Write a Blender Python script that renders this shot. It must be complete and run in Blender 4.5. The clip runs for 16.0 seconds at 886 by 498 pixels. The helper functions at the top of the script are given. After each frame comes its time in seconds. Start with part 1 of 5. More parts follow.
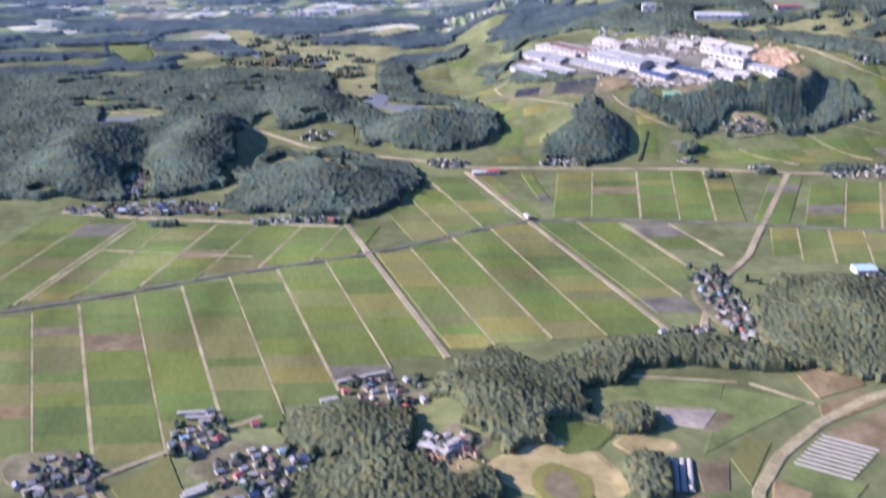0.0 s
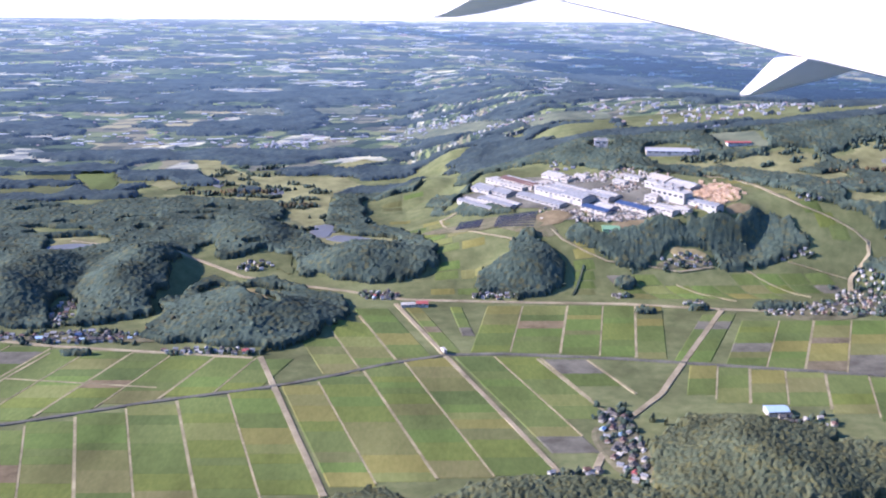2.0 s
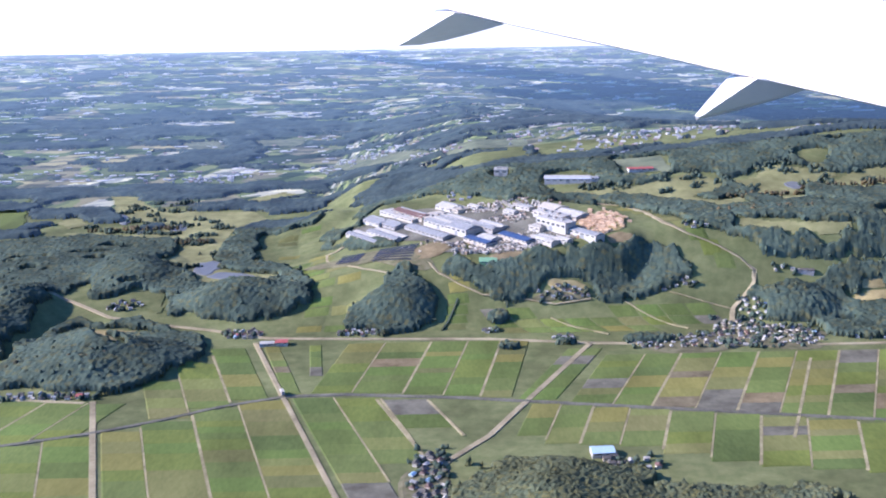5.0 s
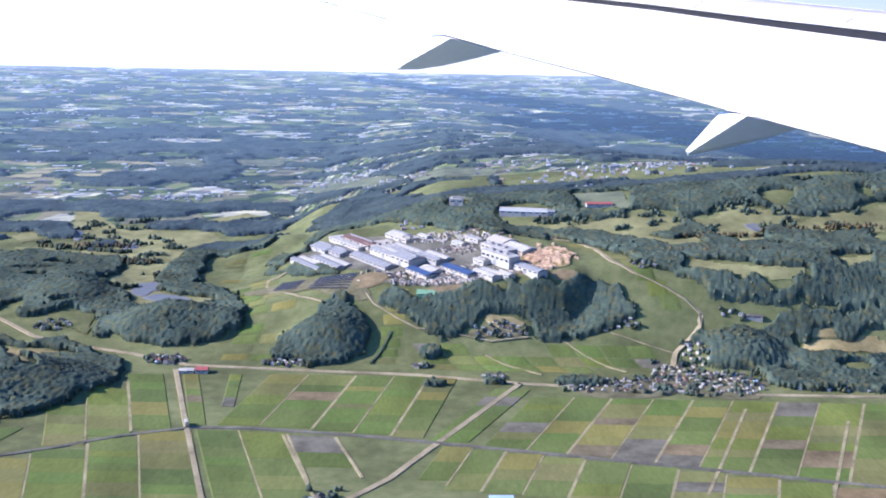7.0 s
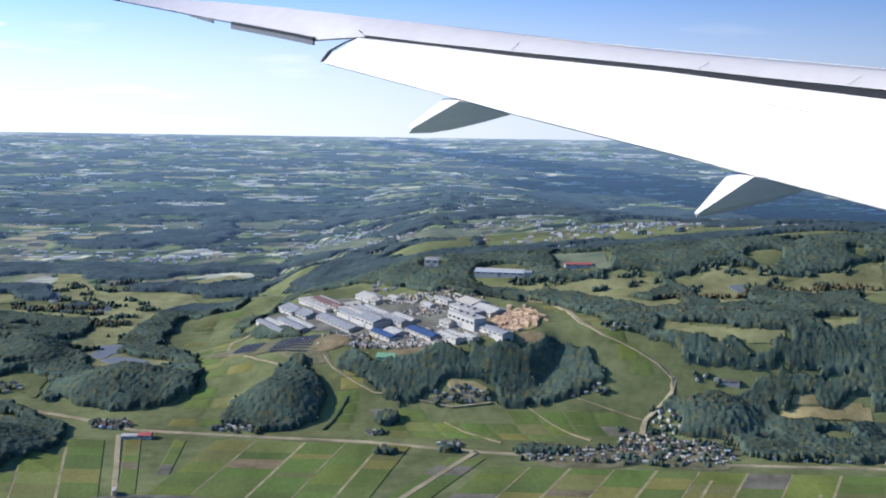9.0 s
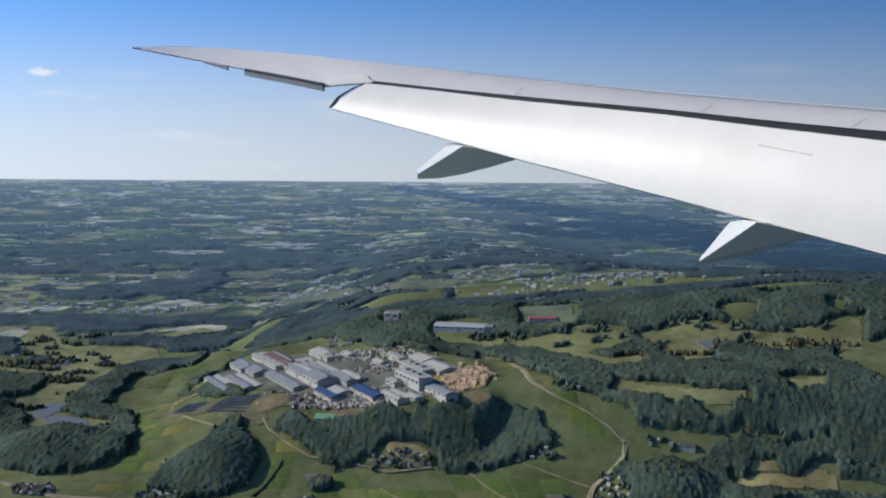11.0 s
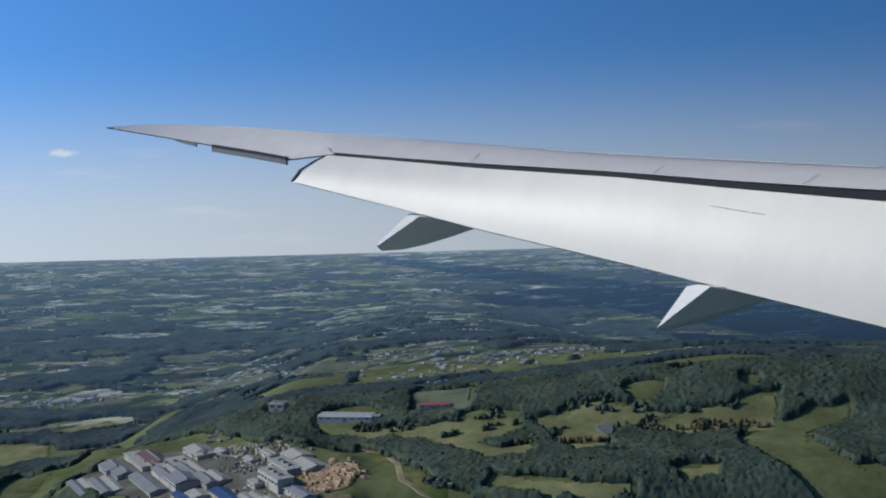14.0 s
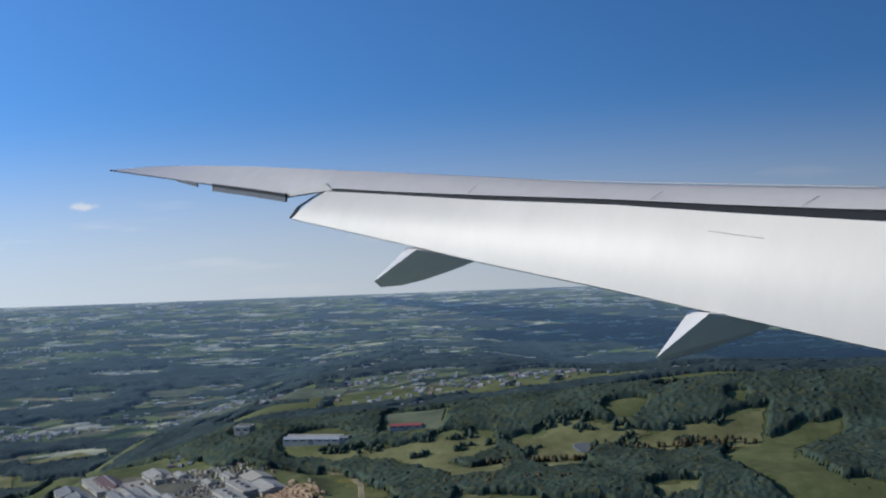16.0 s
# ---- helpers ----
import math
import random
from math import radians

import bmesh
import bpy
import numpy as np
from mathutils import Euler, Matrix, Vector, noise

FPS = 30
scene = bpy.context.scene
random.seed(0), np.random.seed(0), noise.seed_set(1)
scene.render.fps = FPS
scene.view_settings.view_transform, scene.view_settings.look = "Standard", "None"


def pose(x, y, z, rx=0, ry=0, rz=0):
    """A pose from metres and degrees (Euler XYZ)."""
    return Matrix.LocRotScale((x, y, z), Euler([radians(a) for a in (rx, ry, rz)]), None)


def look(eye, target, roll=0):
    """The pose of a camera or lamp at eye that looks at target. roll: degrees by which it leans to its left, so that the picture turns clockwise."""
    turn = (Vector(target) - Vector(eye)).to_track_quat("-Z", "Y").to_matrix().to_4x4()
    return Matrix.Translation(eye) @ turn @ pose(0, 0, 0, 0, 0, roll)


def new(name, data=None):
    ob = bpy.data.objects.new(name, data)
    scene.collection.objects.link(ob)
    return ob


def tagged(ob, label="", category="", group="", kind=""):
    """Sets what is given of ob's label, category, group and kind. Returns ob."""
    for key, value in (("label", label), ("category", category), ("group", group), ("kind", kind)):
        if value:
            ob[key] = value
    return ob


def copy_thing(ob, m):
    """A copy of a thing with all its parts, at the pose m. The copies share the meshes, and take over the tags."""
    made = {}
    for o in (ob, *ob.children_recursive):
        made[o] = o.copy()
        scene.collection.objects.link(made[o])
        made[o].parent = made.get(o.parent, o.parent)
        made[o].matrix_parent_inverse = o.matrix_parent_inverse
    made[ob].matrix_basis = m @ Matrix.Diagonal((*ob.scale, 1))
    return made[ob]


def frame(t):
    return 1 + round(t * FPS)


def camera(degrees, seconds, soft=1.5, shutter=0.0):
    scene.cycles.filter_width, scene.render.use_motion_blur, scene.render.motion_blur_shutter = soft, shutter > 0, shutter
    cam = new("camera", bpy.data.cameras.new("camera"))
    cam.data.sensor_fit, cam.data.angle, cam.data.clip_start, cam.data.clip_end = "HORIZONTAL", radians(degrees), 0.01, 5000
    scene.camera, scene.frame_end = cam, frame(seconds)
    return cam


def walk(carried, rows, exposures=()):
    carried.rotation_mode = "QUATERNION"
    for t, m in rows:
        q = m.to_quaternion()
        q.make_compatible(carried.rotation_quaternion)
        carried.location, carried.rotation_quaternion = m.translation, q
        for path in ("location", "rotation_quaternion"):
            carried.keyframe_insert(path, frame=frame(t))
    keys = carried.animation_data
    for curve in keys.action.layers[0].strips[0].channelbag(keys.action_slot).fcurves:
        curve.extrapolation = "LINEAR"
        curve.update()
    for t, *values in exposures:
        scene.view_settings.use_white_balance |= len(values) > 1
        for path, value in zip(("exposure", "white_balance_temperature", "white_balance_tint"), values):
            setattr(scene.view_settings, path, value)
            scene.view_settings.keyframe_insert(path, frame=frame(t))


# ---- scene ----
cam = camera(44.04, 16.0, soft=1.9, shutter=0.5)
PATH = [  # seconds, x, y, z, pitch above level, roll, yaw
    (0, -220.5, -39.0, 230.0, -22.83, -0.40, -3.89),
    (0.5, -205.9, -38.6, 230.8, -26.34, 0.06, -3.93),
    (1, -190.8, -38.1, 231.6, -23.76, 0.95, -3.78),
    (1.5, -174.5, -37.4, 232.0, -19.96, 1.37, -3.16),
    (2, -156.6, -36.4, 231.7, -16.18, -0.67, -2.26),
    (2.5, -138.0, -35.3, 230.7, -15.77, -1.42, -1.61),
    (3, -119.4, -33.6, 230.2, -16.19, -1.32, -1.53),
    (3.5, -101.0, -31.2, 230.5, -16.27, -0.89, -1.42),
    (4, -82.8, -28.2, 231.5, -16.02, 0.70, -1.52),
    (6.3, -10.7, -6.8, 233.1, -13.85, 0.12, -0.05),
    (6.5, -5.4, -4.2, 232.8, -13.89, -0.24, 0.04),
    (7, 7.7, 2.3, 231.8, -13.59, -1.06, 0.60),
    (7.5, 20.5, 9.0, 230.1, -13.33, -2.20, 0.98),
    (8, 33.1, 15.7, 227.9, -12.78, -1.51, 1.39),
    (8.5, 45.5, 22.5, 225.2, -11.21, -0.88, 1.95),
    (9, 58.4, 29.4, 222.7, -10.13, -0.63, 2.69),
    (9.2, 63.6, 32.3, 221.8, -10.18, -0.48, 2.74),
    (11.3, 129.3, 71.5, 226.8, -6.99, 0.22, 5.34),
    (11.5, 135.5, 75.5, 227.5, -6.26, 0.51, 5.32),
    (12, 151.0, 85.7, 229.0, -4.58, 0.04, 5.53),
    (12.5, 166.3, 96.1, 230.4, -3.53, 0.82, 5.92),
    (13, 181.4, 107.0, 231.1, -3.66, 0.88, 5.73),
    (13.5, 195.8, 118.1, 230.4, -4.68, 1.49, 5.70),
    (14, 208.1, 128.5, 227.5, -4.47, 2.00, 5.80),
    (14.5, 217.8, 137.9, 222.5, -3.38, 3.28, 5.76),
    (15, 224.7, 146.2, 215.9, -1.78, 4.07, 5.94),
    (15.5, 229.9, 153.7, 208.5, -1.18, 4.14, 6.02),
    (16, 234.5, 160.8, 200.5, -1.85, 2.64, 6.71),
]
EXPOSURES = [(0, 1.24, 6100, 34), (4, 1.18, 5970, 29), (7, 1.17, 5880, 26), (8, 1.13, 5920, 23), (9.2, 0.42, 6150, 13), (11.3, -0.13, 6300, 10), (12, -0.18, 6350, 10), (12.5, -0.38, 6200, 9), (13.5, -0.46, 6150, 8), (16, -0.4, 6250, 9)]
walk(cam, [(t, pose(x, y, z, 90 + p, r, w)) for t, x, y, z, p, r, w in PATH], EXPOSURES)

# ---- daylight: clear autumn sky, sun from the west side ----
SUN_AZ, SUN_EL = -91.0, 29.0
world = bpy.data.worlds.new("sky")
scene.world = world
world.use_nodes = True
wt = world.node_tree
sky = wt.nodes.new("ShaderNodeTexSky")
sky.sky_type = "NISHITA"
sky.sun_disc = False
sky.sun_elevation, sky.sun_rotation = radians(SUN_EL), radians(360 + SUN_AZ)
sky.air_density, sky.dust_density, sky.ozone_density = 1.0, 0.9, 4.0
wco = wt.nodes.new("ShaderNodeTexCoord")
lift = wt.nodes.new("ShaderNodeVectorMath")
lift.operation = "ADD"
lift.inputs[1].default_value = (0, 0, 0.12)  # the land ends a little below eye level
wt.links.new(wco.outputs["Generated"], lift.inputs[0])
wt.links.new(lift.outputs[0], sky.inputs[0])
tint = wt.nodes.new("ShaderNodeVectorMath")
tint.operation = "MULTIPLY"
tint.inputs[1].default_value = (0.49, 0.86, 1.27)  # deep autumn blue
wt.links.new(sky.outputs[0], tint.inputs[0])
sep = wt.nodes.new("ShaderNodeSeparateXYZ")
wt.links.new(wco.outputs["Generated"], sep.inputs[0])
hz = wt.nodes.new("ShaderNodeMapRange")  # pale haze low over the land
hz.interpolation_type = "SMOOTHERSTEP"
hz.inputs[1].default_value, hz.inputs[2].default_value, hz.inputs[3].default_value, hz.inputs[4].default_value = -0.10, 0.13, 0.9, 0.0
wt.links.new(sep.outputs[2], hz.inputs[0])
veil = wt.nodes.new("ShaderNodeMix")
veil.data_type = "RGBA"
veil.inputs[7].default_value = (5.6, 5.9, 6.3, 1)
wt.links.new(hz.outputs[0], veil.inputs[0])
wt.links.new(tint.outputs[0], veil.inputs[6])
cmap = wt.nodes.new("ShaderNodeMapping")  # thin cloud streaks low in the haze
cmap.inputs["Scale"].default_value = (5, 5, 34)
cloud = wt.nodes.new("ShaderNodeTexNoise")
cloud.inputs["Scale"].default_value, cloud.inputs["Detail"].default_value = 1.6, 7
wt.links.new(wco.outputs["Generated"], cmap.inputs[0])
wt.links.new(cmap.outputs[0], cloud.inputs[0])
cover = wt.nodes.new("ShaderNodeMapRange")
cover.inputs[1].default_value, cover.inputs[2].default_value, cover.inputs[3].default_value, cover.inputs[4].default_value = 0.58, 0.8, 0.0, 0.5
wt.links.new(cloud.outputs[0], cover.inputs[0])
low = wt.nodes.new("ShaderNodeMapRange")
low.interpolation_type = "SMOOTHERSTEP"
low.inputs[1].default_value, low.inputs[2].default_value, low.inputs[3].default_value, low.inputs[4].default_value = 0.0, 0.045, 1.0, 0.0
wt.links.new(sep.outputs[2], low.inputs[0])
both = wt.nodes.new("ShaderNodeMath")
both.operation = "MULTIPLY"
wt.links.new(cover.outputs[0], both.inputs[0])
wt.links.new(low.outputs[0], both.inputs[1])
puff = wt.nodes.new("ShaderNodeVectorMath")  # one small cloud off the wing tip
puff.operation = "SUBTRACT"
puff.inputs[1].default_value = (-0.421, 0.907, 0.020)
wt.links.new(wco.outputs["Generated"], puff.inputs[0])
squash = wt.nodes.new("ShaderNodeVectorMath")
squash.operation = "MULTIPLY"
squash.inputs[1].default_value = (1, 1, 3.2)
wt.links.new(puff.outputs[0], squash.inputs[0])
far_off = wt.nodes.new("ShaderNodeVectorMath")
far_off.operation = "LENGTH"
wt.links.new(squash.outputs[0], far_off.inputs[0])
ragged = wt.nodes.new("ShaderNodeTexNoise")
ragged.inputs["Scale"].default_value, ragged.inputs["Detail"].default_value = 130, 4
wt.links.new(wco.outputs["Generated"], ragged.inputs[0])
edge = wt.nodes.new("ShaderNodeMath")
edge.operation = "MULTIPLY_ADD"
edge.inputs[1].default_value = 0.022
wt.links.new(ragged.outputs[0], edge.inputs[0])
wt.links.new(far_off.outputs["Value"], edge.inputs[2])
fluff = wt.nodes.new("ShaderNodeMapRange")
fluff.interpolation_type = "SMOOTHERSTEP"
fluff.inputs[1].default_value, fluff.inputs[2].default_value, fluff.inputs[3].default_value, fluff.inputs[4].default_value = 0.012, 0.026, 0.75, 0.0
wt.links.new(edge.outputs[0], fluff.inputs[0])
most = wt.nodes.new("ShaderNodeMath")
most.operation = "MAXIMUM"
wt.links.new(both.outputs[0], most.inputs[0])
wt.links.new(fluff.outputs[0], most.inputs[1])
clouded = wt.nodes.new("ShaderNodeMix")
clouded.data_type = "RGBA"
clouded.inputs[7].default_value = (6.6, 6.6, 6.7, 1)
wt.links.new(most.outputs[0], clouded.inputs[0])
wt.links.new(veil.outputs[2], clouded.inputs[6])
side = wt.nodes.new("ShaderNodeMapRange")  # haze glows towards the sun's side
side.inputs[1].default_value, side.inputs[2].default_value, side.inputs[3].default_value, side.inputs[4].default_value = -0.5, 0.5, 1.34, 0.56
wt.links.new(sep.outputs[0], side.inputs[0])
glow = wt.nodes.new("ShaderNodeVectorMath")
glow.operation = "SCALE"
wt.links.new(clouded.outputs[2], glow.inputs[0])
wt.links.new(side.outputs[0], glow.inputs[3])
wt.links.new(glow.outputs[0], wt.nodes["Background"].inputs[0])
wt.nodes["Background"].inputs[1].default_value = 0.115
sun = new("sun", bpy.data.lights.new("sun", "SUN"))
sun.data.energy, sun.data.angle, sun.data.color = 3.6, radians(0.53), (1.0, 0.93, 0.82)
a, e = radians(SUN_AZ), radians(SUN_EL)
sun.matrix_world = look((1000 * math.sin(a) * math.cos(e), 1000 * math.cos(a) * math.cos(e), 1000 * math.sin(e)), (0, 0, 0))

rng = np.random.default_rng(7)


# ---- materials ----
def material(name, dark, light, scale=0.2, rough=0.9, tones=(), pick="", patch=0.0, bump=0.0, metallic=0.0, stretch=(1, 1, 1)):
    """Two-scale noise between two colours; tones, chosen by object or by island, multiply it."""
    m = bpy.data.materials.new(name)
    m.use_nodes = True
    t = m.node_tree
    b = t.nodes["Principled BSDF"]
    b.inputs["Roughness"].default_value, b.inputs["Metallic"].default_value = rough, metallic
    if rough > 0.82:
        b.inputs["Specular IOR Level"].default_value = 0.08
    geo = t.nodes.new("ShaderNodeNewGeometry")
    mp = t.nodes.new("ShaderNodeMapping")
    mp.inputs["Scale"].default_value = stretch
    t.links.new(geo.outputs["Position"], mp.inputs[0])
    n1 = t.nodes.new("ShaderNodeTexNoise")
    n1.inputs["Scale"].default_value, n1.inputs["Detail"].default_value = scale, 6
    n1.inputs["Roughness"].default_value = 0.65
    t.links.new(mp.outputs[0], n1.inputs[0])
    ramp = t.nodes.new("ShaderNodeValToRGB")
    ramp.color_ramp.elements[0].position, ramp.color_ramp.elements[1].position = 0.33, 0.68
    ramp.color_ramp.elements[0].color, ramp.color_ramp.elements[1].color = (*dark, 1), (*light, 1)
    t.links.new(n1.outputs[0], ramp.inputs[0])
    colour = ramp.outputs[0]
    if patch:
        n2 = t.nodes.new("ShaderNodeTexNoise")
        n2.inputs["Scale"].default_value, n2.inputs["Detail"].default_value = patch, 3
        t.links.new(mp.outputs[0], n2.inputs[0])
        r2 = t.nodes.new("ShaderNodeMapRange")
        r2.inputs[1].default_value, r2.inputs[2].default_value = 0.3, 0.7
        r2.inputs[3].default_value, r2.inputs[4].default_value = 0.65, 1.3
        t.links.new(n2.outputs[0], r2.inputs[0])
        mul = t.nodes.new("ShaderNodeVectorMath")
        mul.operation = "SCALE"
        t.links.new(colour, mul.inputs[0])
        t.links.new(r2.outputs[0], mul.inputs[3])
        colour = mul.outputs[0]
    if tones:
        src = t.nodes.new("ShaderNodeObjectInfo") if pick == "object" else geo
        rr = t.nodes.new("ShaderNodeValToRGB")
        rr.color_ramp.interpolation = "CONSTANT"
        while len(rr.color_ramp.elements) < len(tones):
            rr.color_ramp.elements.new(0.5)
        for i, c in enumerate(tones):
            rr.color_ramp.elements[i].position, rr.color_ramp.elements[i].color = i / len(tones), (*c, 1)
        t.links.new(src.outputs["Random" if pick == "object" else "Random Per Island"], rr.inputs[0])
        mix = t.nodes.new("ShaderNodeVectorMath")
        mix.operation = "MULTIPLY"
        t.links.new(colour, mix.inputs[0])
        t.links.new(rr.outputs[0], mix.inputs[1])
        colour = mix.outputs[0]
    t.links.new(colour, b.inputs["Base Color"])
    if bump:
        bp = t.nodes.new("ShaderNodeBump")
        bp.inputs["Strength"].default_value, bp.inputs["Distance"].default_value = 0.6, bump
        t.links.new(n1.outputs[0], bp.inputs["Height"])
        t.links.new(bp.outputs[0], b.inputs["Normal"])
    return m


GREENS = ((0.88, 0.9, 0.9), (1, 1, 1), (1.08, 1.03, 0.9), (0.95, 1.05, 0.95), (1.12, 1.04, 0.88), (0.8, 0.84, 0.9), (1.0, 0.97, 1.05))
M_GRASS = material("meadow", (0.115, 0.132, 0.05), (0.19, 0.195, 0.08), 0.12, patch=0.02, bump=0.3)
M_PADDY = material("paddy_green", (0.116, 0.15, 0.04), (0.157, 0.192, 0.053), 0.5, tones=GREENS, pick="object", patch=0.025, bump=0.2, stretch=(1, 0.35, 1))
M_STUBBLE = material("paddy_ripening", (0.165, 0.165, 0.053), (0.215, 0.205, 0.072), 0.5, tones=GREENS, pick="object", patch=0.025, bump=0.2, stretch=(1, 0.35, 1))
M_SOIL = material("bare_soil", (0.175, 0.132, 0.068), (0.245, 0.187, 0.1), 0.3, tones=((1, 1, 1), (0.8, 0.85, 0.9), (1.15, 1.1, 1.0)), pick="object", patch=0.05, bump=0.2)
M_FLOODED = material("wet_paddy", (0.14, 0.128, 0.086), (0.18, 0.164, 0.115), 0.3, 0.85, patch=0.08)
M_PALESOIL = material("pale_dry_soil", (0.24, 0.205, 0.15), (0.33, 0.285, 0.215), 0.4, patch=0.06)
M_YARD = material("trodden_yard", (0.125, 0.122, 0.058), (0.215, 0.185, 0.105), 0.22, patch=0.07)
M_DRY = material("dry_grass", (0.27, 0.215, 0.09), (0.4, 0.32, 0.145), 0.2, patch=0.04)
M_CONCRETE = material("pale_road", (0.29, 0.235, 0.13), (0.4, 0.33, 0.195), 0.5, patch=0.05)
M_TRACK = material("farm_track", (0.26, 0.22, 0.11), (0.4, 0.335, 0.18), 0.6, patch=0.08)
M_ASPHALT = material("weathered_asphalt", (0.135, 0.128, 0.09), (0.19, 0.175, 0.13), 0.5, patch=0.06)
M_AUTUMN = material("autumn_leaves", (0.085, 0.07, 0.04), (0.14, 0.11, 0.06), 0.7, 0.85, ((1, 1, 1), (0.7, 0.8, 0.8), (1.15, 1.06, 0.9)), "island")
M_WATER = material("pond_water", (0.13, 0.135, 0.125), (0.17, 0.175, 0.16), 0.1, 0.62)
M_WHITEWALL = material("white_wall", (0.42, 0.385, 0.315), (0.56, 0.52, 0.44), 0.6)
M_CREAMWALL = material("cream_wall", (0.42, 0.37, 0.28), (0.56, 0.5, 0.4), 0.7)
M_GREYWALL = material("grey_wall", (0.3, 0.28, 0.24), (0.42, 0.39, 0.34), 0.6)
M_WHITEROOF = material("white_roof", (0.37, 0.345, 0.285), (0.55, 0.515, 0.43), 0.35, 0.85)
M_GREYROOF = material("grey_roof", (0.22, 0.222, 0.21), (0.34, 0.34, 0.32), 0.4, 0.85)
M_BLUEROOF = material("blue_roof", (0.03, 0.06, 0.13), (0.06, 0.1, 0.18), 0.4, 0.5)
M_DARKTILE = material("dark_tile", (0.085, 0.077, 0.064), (0.165, 0.148, 0.122), 1.2, 0.85)
M_BROWNTILE = material("brown_tile", (0.12, 0.065, 0.045), (0.22, 0.12, 0.08), 1.2, 0.6)
M_PALEROOF = material("pale_grey_roof", (0.4, 0.41, 0.4), (0.52, 0.53, 0.52), 0.3, 0.85)
M_REDROOF = material("red_roof", (0.36, 0.08, 0.06), (0.5, 0.13, 0.1), 0.8, 0.6)
M_CYANROOF = material("pale_blue_roof", (0.35, 0.5, 0.55), (0.5, 0.64, 0.68), 0.8, 0.5)
M_GREENROOF = material("green_roof", (0.16, 0.32, 0.16), (0.24, 0.42, 0.22), 0.8, 0.6)
M_PANEL = material("solar_glass", (0.02, 0.025, 0.045), (0.04, 0.045, 0.07), 1.0, 0.25)
M_FILM = material("plastic_film", (0.3, 0.275, 0.225), (0.42, 0.39, 0.325), 0.8, 0.85)
M_TIMBER = material("sawn_timber", (0.34, 0.22, 0.13), (0.5, 0.36, 0.24), 0.9, 0.85, ((1, 1, 1), (0.8, 0.75, 0.7), (1.25, 1.2, 1.1), (1.4, 1.45, 1.45)), "island")
M_FARWHITE = material("distant_pale_roofs", (0.32, 0.305, 0.275), (0.5, 0.48, 0.435), 0.9, 0.6, ((1, 1, 1), (0.6, 0.63, 0.68), (1.2, 1.18, 1.12), (0.75, 0.55, 0.48), (0.8, 0.82, 0.86), (0.7, 0.7, 0.72)), "island")
M_FARFILM = material("distant_plastic_film", (0.4, 0.4, 0.37), (0.54, 0.54, 0.5), 0.8, 0.6)
M_CLUTTER = material("mixed_paint", (0.32, 0.285, 0.225), (0.46, 0.41, 0.33), 0.9, 0.5,
                     ((1.2, 1.2, 1.2), (0.5, 0.52, 0.55), (1, 1, 1), (0.25, 0.27, 0.3), (0.7, 0.55, 0.45), (1.2, 1.2, 1.15)), "island")
M_GLASS = material("window_glass", (0.03, 0.04, 0.05), (0.05, 0.06, 0.07), 1.0, 0.15)
M_WING = material("white_wing_paint", (0.67, 0.6, 0.495), (0.73, 0.655, 0.545), 0.012, 0.44, stretch=(1, 1, 0.4))
M_WINGTOP = material("grey_wing_paint", (0.63, 0.565, 0.48), (0.69, 0.62, 0.53), 0.03, 0.42)
M_FAIRING = material("grey_fairing_paint", (0.74, 0.685, 0.6), (0.8, 0.74, 0.65), 0.03, 0.45)
# near-black for truly dark parts and for shade painted into wing gaps
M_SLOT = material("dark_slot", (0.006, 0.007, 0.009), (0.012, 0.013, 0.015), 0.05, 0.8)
# grey with underside shade put into its colour; spoiler joints use it too
M_SHADE = material("painted_shade_grey", (0.1, 0.1, 0.1), (0.14, 0.138, 0.132), 0.05, 0.6)
M_SCRAPE = material("brown_scrape", (0.3, 0.23, 0.17), (0.45, 0.38, 0.3), 0.1, 0.7)
M_RUB = material("scuffed_paint", (0.42, 0.37, 0.3), (0.56, 0.51, 0.44), 0.05, 0.6)


HAZE_GLOW = ((0, (0.006, 0.011, 0.02)), (0.15, (0.017, 0.03, 0.054)), (0.4, (0.037, 0.066, 0.11)), (0.7, (0.06, 0.099, 0.158)), (0.91, (0.09, 0.135, 0.21)), (1, (0.17, 0.225, 0.32)))  # haze painted as emission on far land, woods and roofs, near to far
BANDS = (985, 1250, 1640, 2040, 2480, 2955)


# Distance haze put into the material as emission that changes with y.
def haze_emission(m):
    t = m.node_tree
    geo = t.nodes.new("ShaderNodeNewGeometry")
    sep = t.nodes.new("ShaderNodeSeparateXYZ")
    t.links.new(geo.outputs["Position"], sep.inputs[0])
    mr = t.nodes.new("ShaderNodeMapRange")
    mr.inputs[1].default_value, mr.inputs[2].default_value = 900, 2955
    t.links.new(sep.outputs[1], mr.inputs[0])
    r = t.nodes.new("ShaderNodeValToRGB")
    while len(r.color_ramp.elements) < len(HAZE_GLOW):
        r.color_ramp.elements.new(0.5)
    for el, (p, c) in zip(r.color_ramp.elements, HAZE_GLOW):
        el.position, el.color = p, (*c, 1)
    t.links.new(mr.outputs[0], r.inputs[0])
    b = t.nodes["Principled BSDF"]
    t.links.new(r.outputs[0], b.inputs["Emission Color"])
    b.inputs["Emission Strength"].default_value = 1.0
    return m


